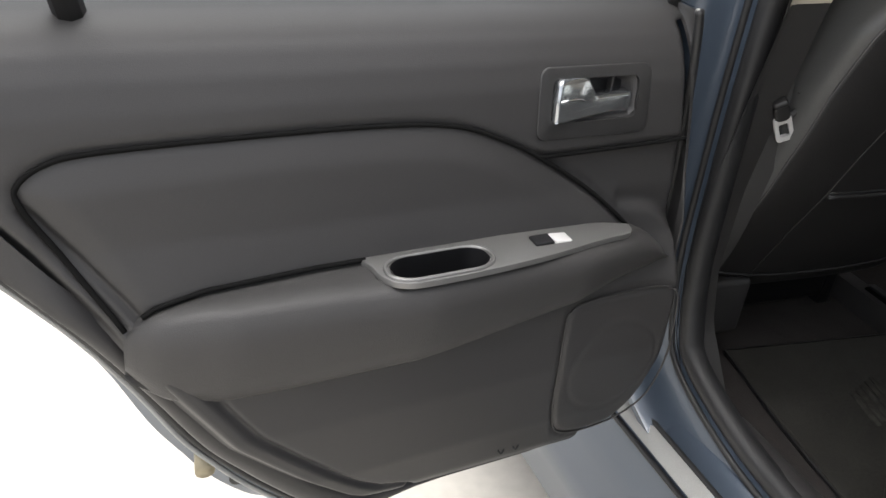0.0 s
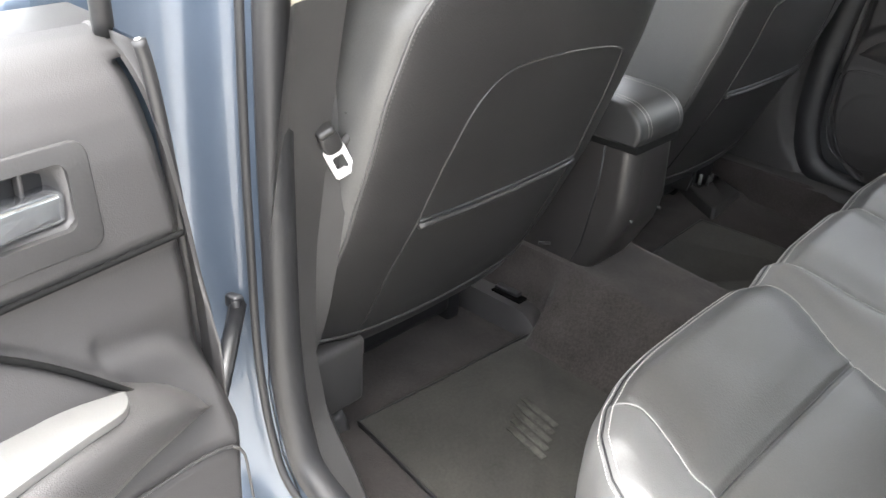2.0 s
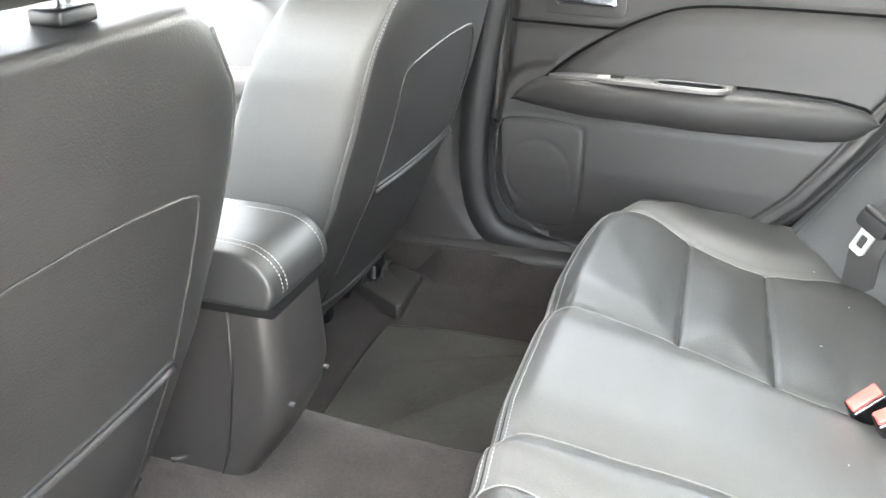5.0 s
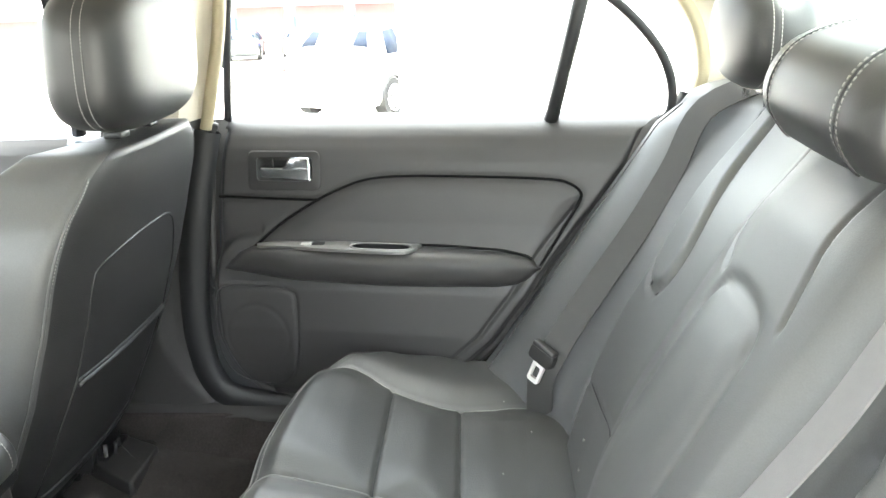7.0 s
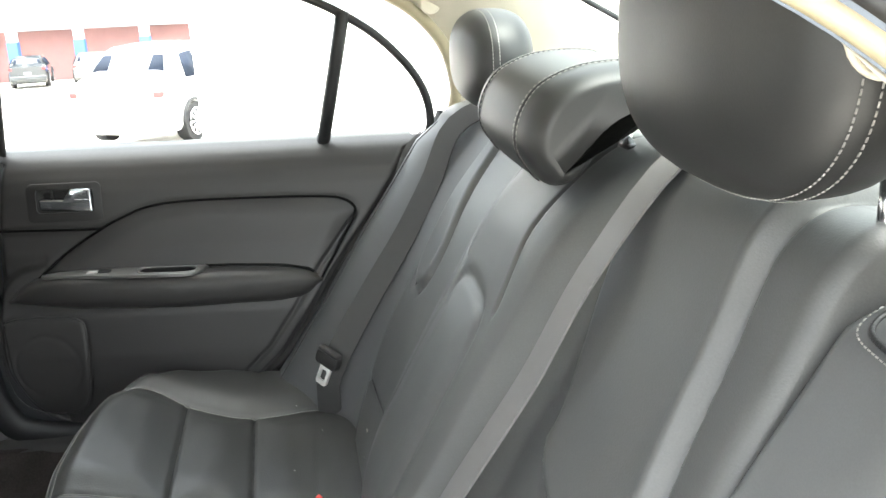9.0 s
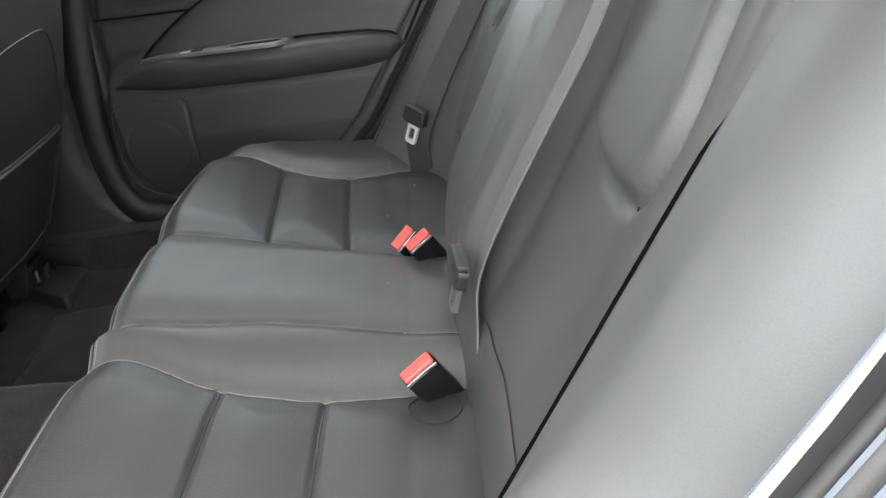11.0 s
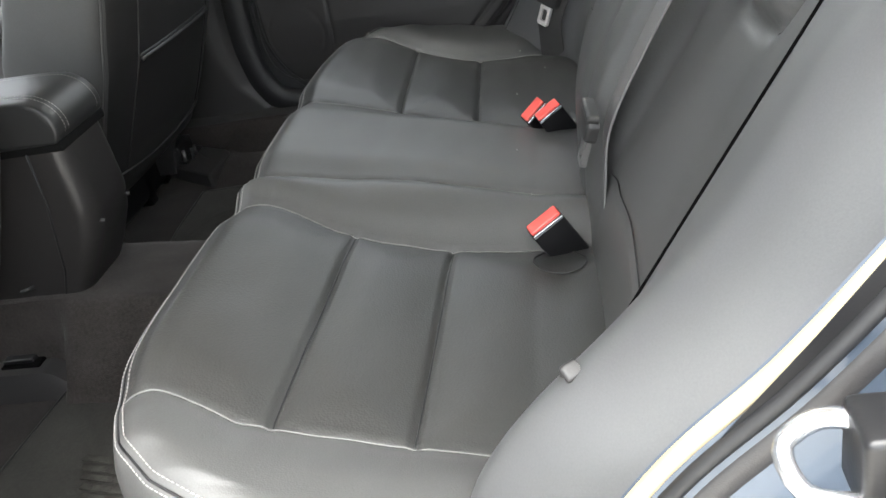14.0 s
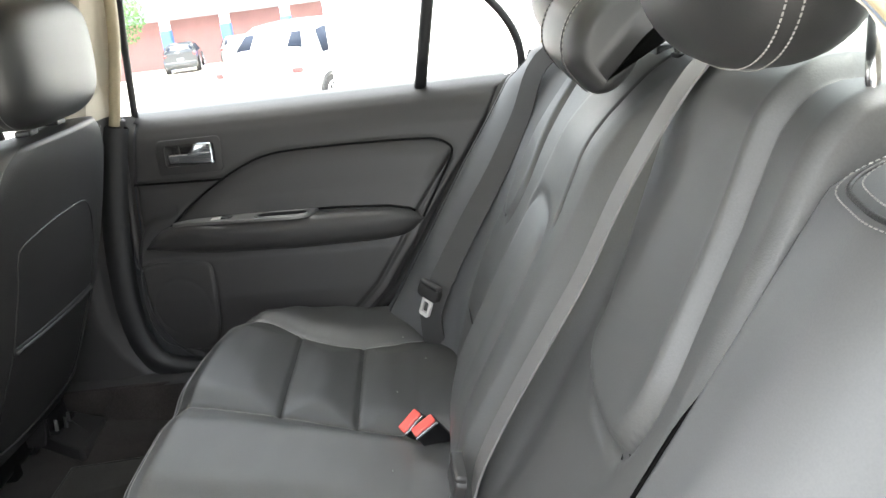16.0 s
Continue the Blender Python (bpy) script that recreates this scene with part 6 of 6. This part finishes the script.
# ---- front door on the far side and its mate ----
def front_door(side, label):
    d = thing("door_front", label, "car door", "front doors", at=(side * 0.74, 0.9, 0.5))
    def f(a, b):
        y = 0.50 + 0.95 * a
        z = 0.46 + 0.56 * b
        x = 0.66 + 0.05 * sstep(0.70, 1.0, z)
        ins = [(0.60, 0.80), (0.70, 0.915), (0.80, 0.945), (0.95, 0.935), (1.1, 0.88), (1.2, 0.80)]
        x -= groove(dist_line(y, z, ins), 0.008, 0.008)
        x += 0.02 * sstep(1.0, 1.02, z)
        return (side * x, y, z)
    part("trim_panel", facing(grid(80, 60, f), (-side, 0, 0)), PLASTIC, d, "dark grey plastic trim panel")
    part("armrest", box(min(side * 0.63, side * 0.70), max(side * 0.63, side * 0.70), 0.62, 1.15, 0.745, 0.805, 0.022), SOFT, d, "padded armrest")
    part("switch_plate", box(min(side * 0.64, side * 0.69), max(side * 0.64, side * 0.69), 0.78, 1.05, 0.800, 0.812, 0.004), SILVER, d, "satin silver plate")
    part("shell", box(min(side * 0.745, side * 0.90), max(side * 0.745, side * 0.90), 0.48, 1.50, 0.30, 1.01, 0.02), BLUE, d, "slate blue painted shell")
    part("window_frame", tube([(side * 0.775, 0.50, 1.02), (side * 0.70, 0.49, 1.34), (side * 0.69, 0.75, 1.36), (side * 0.72, 1.10, 1.25), (side * 0.77, 1.50, 1.03)], 0.014, 8), RUBBER, d, "black window frame")
    m = thing("door_mirror", "slate blue door mirror outside the front window", "door mirror", at=(side * 1.0, 1.28, 1.05))
    part("housing", egg(side * 1.0, 1.28, 1.10, 0.20, 0.12, 0.14, 0.0, 3.0), BLUE, m)
    part("mirror_glass", box(side * 1.0 - 0.085, side * 1.0 + 0.085, 1.212, 1.222, 1.05, 1.15, 0.01), CHROME, m, "mirror glass")


front_door(1, "closed dark grey front door on the far side")
front_door(-1, "closed dark grey front door ahead of the open door")

# ---- outside ----
G0 = ground_z(12.0)


def wheel_parts(parent, x, y, r, face):
    w = part("wheel", tube([(x, y + face * 0.0, G0 + r), (x, y + face * 0.22, G0 + r)], r, 40), TYRE, parent, "black tyre on an alloy wheel", 40)
    part("rim", tube([(x, y - face * 0.012, G0 + r), (x, y + face * 0.05, G0 + r)], r * 0.68, 32), DARK, w, "dark rim well", 40)
    for k in range(10):
        t = 2 * math.pi * k / 10
        part("spoke", tube([(x + r * 0.12 * math.cos(t), y - face * 0.028, G0 + r + r * 0.12 * math.sin(t)), (x + r * 0.64 * math.cos(t), y - face * 0.02, G0 + r + r * 0.64 * math.sin(t))], r * 0.055, 6), STEEL, w)
    part("rim_edge", tube([(x + r * 0.67 * math.cos(2 * math.pi * k / 36), y - face * 0.02, G0 + r + r * 0.67 * math.sin(2 * math.pi * k / 36)) for k in range(36)], r * 0.045, 6, True), STEEL, w)
    part("hub", tube([(x, y - face * 0.035, G0 + r), (x, y, G0 + r)], r * 0.16, 14), STEEL, w)


def vehicle(m, length, width, height, name, label, paint, group="parked vehicles"):
    """A parked estate car: body sections along its length, glass bands, lamps and wheels; its rear is at local x = 0."""
    v = thing(name, label, "parked car", group, at=m.translation)
    base = 0.24
    tops = [(0.0, 0.62), (0.03, 0.66), (0.10, 0.72), (0.16, 0.93), (0.22, 0.985), (0.40, 1.0), (0.55, 0.97), (0.64, 0.86), (0.72, 0.64), (0.90, 0.58), (0.97, 0.50), (1.0, 0.38)]
    belts = [(0.0, 0.56), (0.10, 0.60), (0.70, 0.58), (1.0, 0.36)]
    loops, n = [], 40
    for k in range(41):
        s = k / 40
        zt = base + (height - base) * ip(s, tops)
        zb = base + (height - base) * ip(s, belts)
        w = width / 2 * (0.90 + 0.10 * math.sin(math.pi * min(1, max(0, s))) ** 0.4)
        wt = w * (0.74 if zt > zb + 0.15 else 0.90)
        lo = base + (0.10 if s < 0.02 or s > 0.98 else 0.0)
        prof = [(-w * 0.9, lo), (-w, lo + 0.12), (-w, zb * 0.7 + lo * 0.3), (-w * 0.985, zb), (-wt, zt - 0.06), (-wt * 0.86, zt), (0, zt + 0.02), (wt * 0.86, zt), (wt, zt - 0.06), (w * 0.985, zb), (w, zb * 0.7 + lo * 0.3), (w, lo + 0.12), (w * 0.9, lo), (0, lo - 0.02)]
        loops.append([Vector((s * length, a, b + G0)) for a, b in prof])
    part("body", moved(loft(loops), m), paint, v, "", 35)
    def side_glass(s0, s1, sg):
        ol = []
        for s, e in ((s0, 0), (s1, 0), (s1 - 0.015, 1), (s0 + 0.03, 1)):
            zb = base + (height - base) * ip(s, belts) + 0.03
            zt = base + (height - base) * ip(s, tops) - 0.11
            f = 0.98 if e == 0 else 0.80
            w = width / 2 * f
            ol.append(Vector((s * length, sg * (w + 0.012), (zb if e == 0 else zt) + G0)))
        bm = bmesh.new()
        vs = [bm.verts.new(p) for p in ol]
        bm.faces.new(vs)
        res = bmesh.ops.extrude_face_region(bm, geom=bm.faces[:])
        for q in res["geom"]:
            if isinstance(q, bmesh.types.BMVert):
                q.co.y -= sg * 0.03
        bmesh.ops.recalc_face_normals(bm, faces=bm.faces[:])
        return bm
    for sg in (-1, 1):
        for a, b in ((0.17, 0.29), (0.31, 0.44), (0.46, 0.60)):
            part("side_window", moved(side_glass(a, b, sg), m), PANE, v, "dark side glass")
        for s in (0.19, 0.80):
            wx, wy = s * length, sg * width / 2
            arch = [(wx + 0.40 * math.cos(t), wy + sg * 0.006, G0 + 0.34 + 0.40 * math.sin(t)) for t in [math.pi * k / 20 for k in range(21)]]
            part("arch", moved(tube(arch, 0.03, 6), m), DARK, v, "black wheel arch edge")
            tmp = new("tmp")
            wheel_parts(tmp, wx, wy, 0.35, -sg)
            for o in list(tmp.children):
                o.parent = v
                o.location = -v.location
            for o in [c for c in v.children if c.name.split(".")[0] == "wheel" and not c.get("done")]:
                for q in (o, *o.children):
                    q.data.transform(m)
                o["done"] = 1
            bpy.data.objects.remove(tmp)
        lamp = box(-0.015, 0.16, min(sg * width * 0.38, sg * width * 0.462), max(sg * width * 0.38, sg * width * 0.462), G0 + 0.87, G0 + 0.97, 0.025)
        part("tail_lamp", moved(lamp, m), TAIL, v, "red tail lamp")
        part("reflector", moved(box(-0.03, 0.02, min(sg * width * 0.28, sg * width * 0.42), max(sg * width * 0.28, sg * width * 0.42), G0 + 0.42, G0 + 0.46, 0.008), m), TAIL, v, "red bumper reflector")
    rg = []
    for s, e in ((0.108, 0.36), (0.158, 0.31)):
        zt = base + (height - base) * ip(s, tops) - 0.03
        rg.append((s * length - 0.035, e * width, G0 + zt))
    (xa, wa, za), (xb, wb, zb) = rg
    glass_loops = [[Vector((xa, -wa, za)), Vector((xa, wa, za)), Vector((xb, wb, zb)), Vector((xb, -wb, zb))]]
    glass_loops.append([p + Vector((0.05, 0, -0.03)) for p in glass_loops[0]])
    part("rear_window", moved(loft(glass_loops), m), PANE, v, "dark rear glass")
    part("bumper", moved(box(-0.06, 0.12, -width * 0.46, width * 0.46, G0 + 0.36, G0 + 0.60, 0.05), m), paint, v, "rear bumper")
    part("plate", moved(box(-0.075, -0.055, -0.16, 0.16, G0 + 0.66, G0 + 0.78, 0.004), m), GREY_WALL, v, "plain number plate")
    for o in v.children:
        if "done" in o:
            del o["done"]
    return v


def parked(x, y, turn):
    return Matrix.Translation((x, y, ground_z(x) - G0)) @ pose(0, 0, 0, 0, 0, turn)


vehicle(parked(14.5, 3.05, -21), 4.8, 1.9, 1.68, "parked_suv", "white estate car parked in the yard outside", WHITE_PAINT)
vehicle(parked(43.0, 13.2, 12), 4.4, 1.75, 1.45, "parked_car", "dark parked car in front of the far building", TINT)
vehicle(parked(43.5, 10.4, 10), 4.4, 1.75, 1.45, "parked_car", "dark grey parked car in front of the far building", SILVER)


def hall():
    b = thing("building", "long grey hall with dark windows and blue-footed posts", "building", at=(32, 8, G0))
    part("wall", box(31.0, 31.3, -14, 34, 0.45, 6.0, 0.02), GREY_WALL, b, "grey upper facade")
    part("wall", box(32.0, 32.3, -14, 34, G0 - 0.6, 0.7, 0.02), PINK_WALL, b, "faded red lower wall")
    part("roof", box(30.6, 38, -14.5, 34.5, 6.0, 6.3, 0.05), GREY_WALL, b)
    for k in range(20):
        y = -12 + 2.25 * k
        w = part("window", box(30.92, 31.04, y, y + 2.05, 1.55, 2.95, 0.03), PANE, b, "dark window")
        part("frame", box(30.90, 30.95, y + 1.0, y + 1.05, 1.55, 2.95, 0.005), GREY_WALL, w)
    for k in range(18):
        y = -7.55 + 2.1 * k
        p = part("post", box(29.6, 29.9, y, y + 0.30, G0 + 1.1, 4.5, 0.03), WHITE_WALL, b, "white post")
        part("post_foot", box(29.58, 29.92, y - 0.02, y + 0.32, G0 - 0.6, G0 + 1.1, 0.03), BLUE_POST, p, "blue painted foot")


hall()
# the hall stands well down the sloping yard
FAR = Matrix.Translation((-0.9, -0.36, 1.29)) @ Matrix.Scale(1.65, 4) @ Matrix.Translation((0.9, 0.36, -1.29))
for ob in [o for o in bpy.data.objects if o.type == "MESH" and (o.name.split(".")[0] in ("post_foot",) or (o.parent is not None and (o.parent.name == "building" or (o.parent.parent is not None and o.parent.parent.name == "building"))))]:
    ob.data.transform(FAR)
wl = thing("white_screen_wall", "tall white painted wall beside the parked car", "wall", kind="structure", at=(9.6, -4, G0))
part("panel", box(8.9, 9.1, 0.42, 0.935, G0 - 0.3, 4.2, 0.02), WHITE_WALL, wl)
part("panel", box(8.93, 9.13, -9.5, 0.41, G0 - 0.3, 4.2, 0.02), WHITE_WALL, wl)
part("coping", box(8.86, 9.2, -9.5, 0.95, 4.2, 4.32, 0.02), GREY_WALL, wl, "grey coping")


def shrub(x, y, z, r, name, label):
    s = thing(name, label, "tree", at=(x, y, ground_z(x)))
    part("trunk", tube([(x, y, ground_z(x)), (x + 0.05, y, z * 0.5), (x, y + 0.05, z)], 0.08, 7), WORN, s)
    rnd = random.Random(7)
    bm = bmesh.new()
    for k in range(1400):
        d = Vector((rnd.gauss(0, 1), rnd.gauss(0, 1), rnd.gauss(0, 0.8)))
        d = d.normalized() * r * rnd.random() ** 0.4
        p = Vector((x, y, z)) + d
        u = Vector((rnd.uniform(-1, 1), rnd.uniform(-1, 1), rnd.uniform(-1, 1))).normalized()
        w = u.orthogonal().normalized()
        a = 0.10 + 0.08 * rnd.random()
        vs = [bm.verts.new(p + u * a), bm.verts.new(p + w * a * 0.4), bm.verts.new(p - u * a), bm.verts.new(p - w * a * 0.4)]
        bm.faces.new(vs)
    tagged(part("crown", bm, LEAF, s, "loose green foliage"), kind="stuff")


shrub(44.0, 16.6, 0.6, 1.7, "tree", "small green tree in front of the far hall")
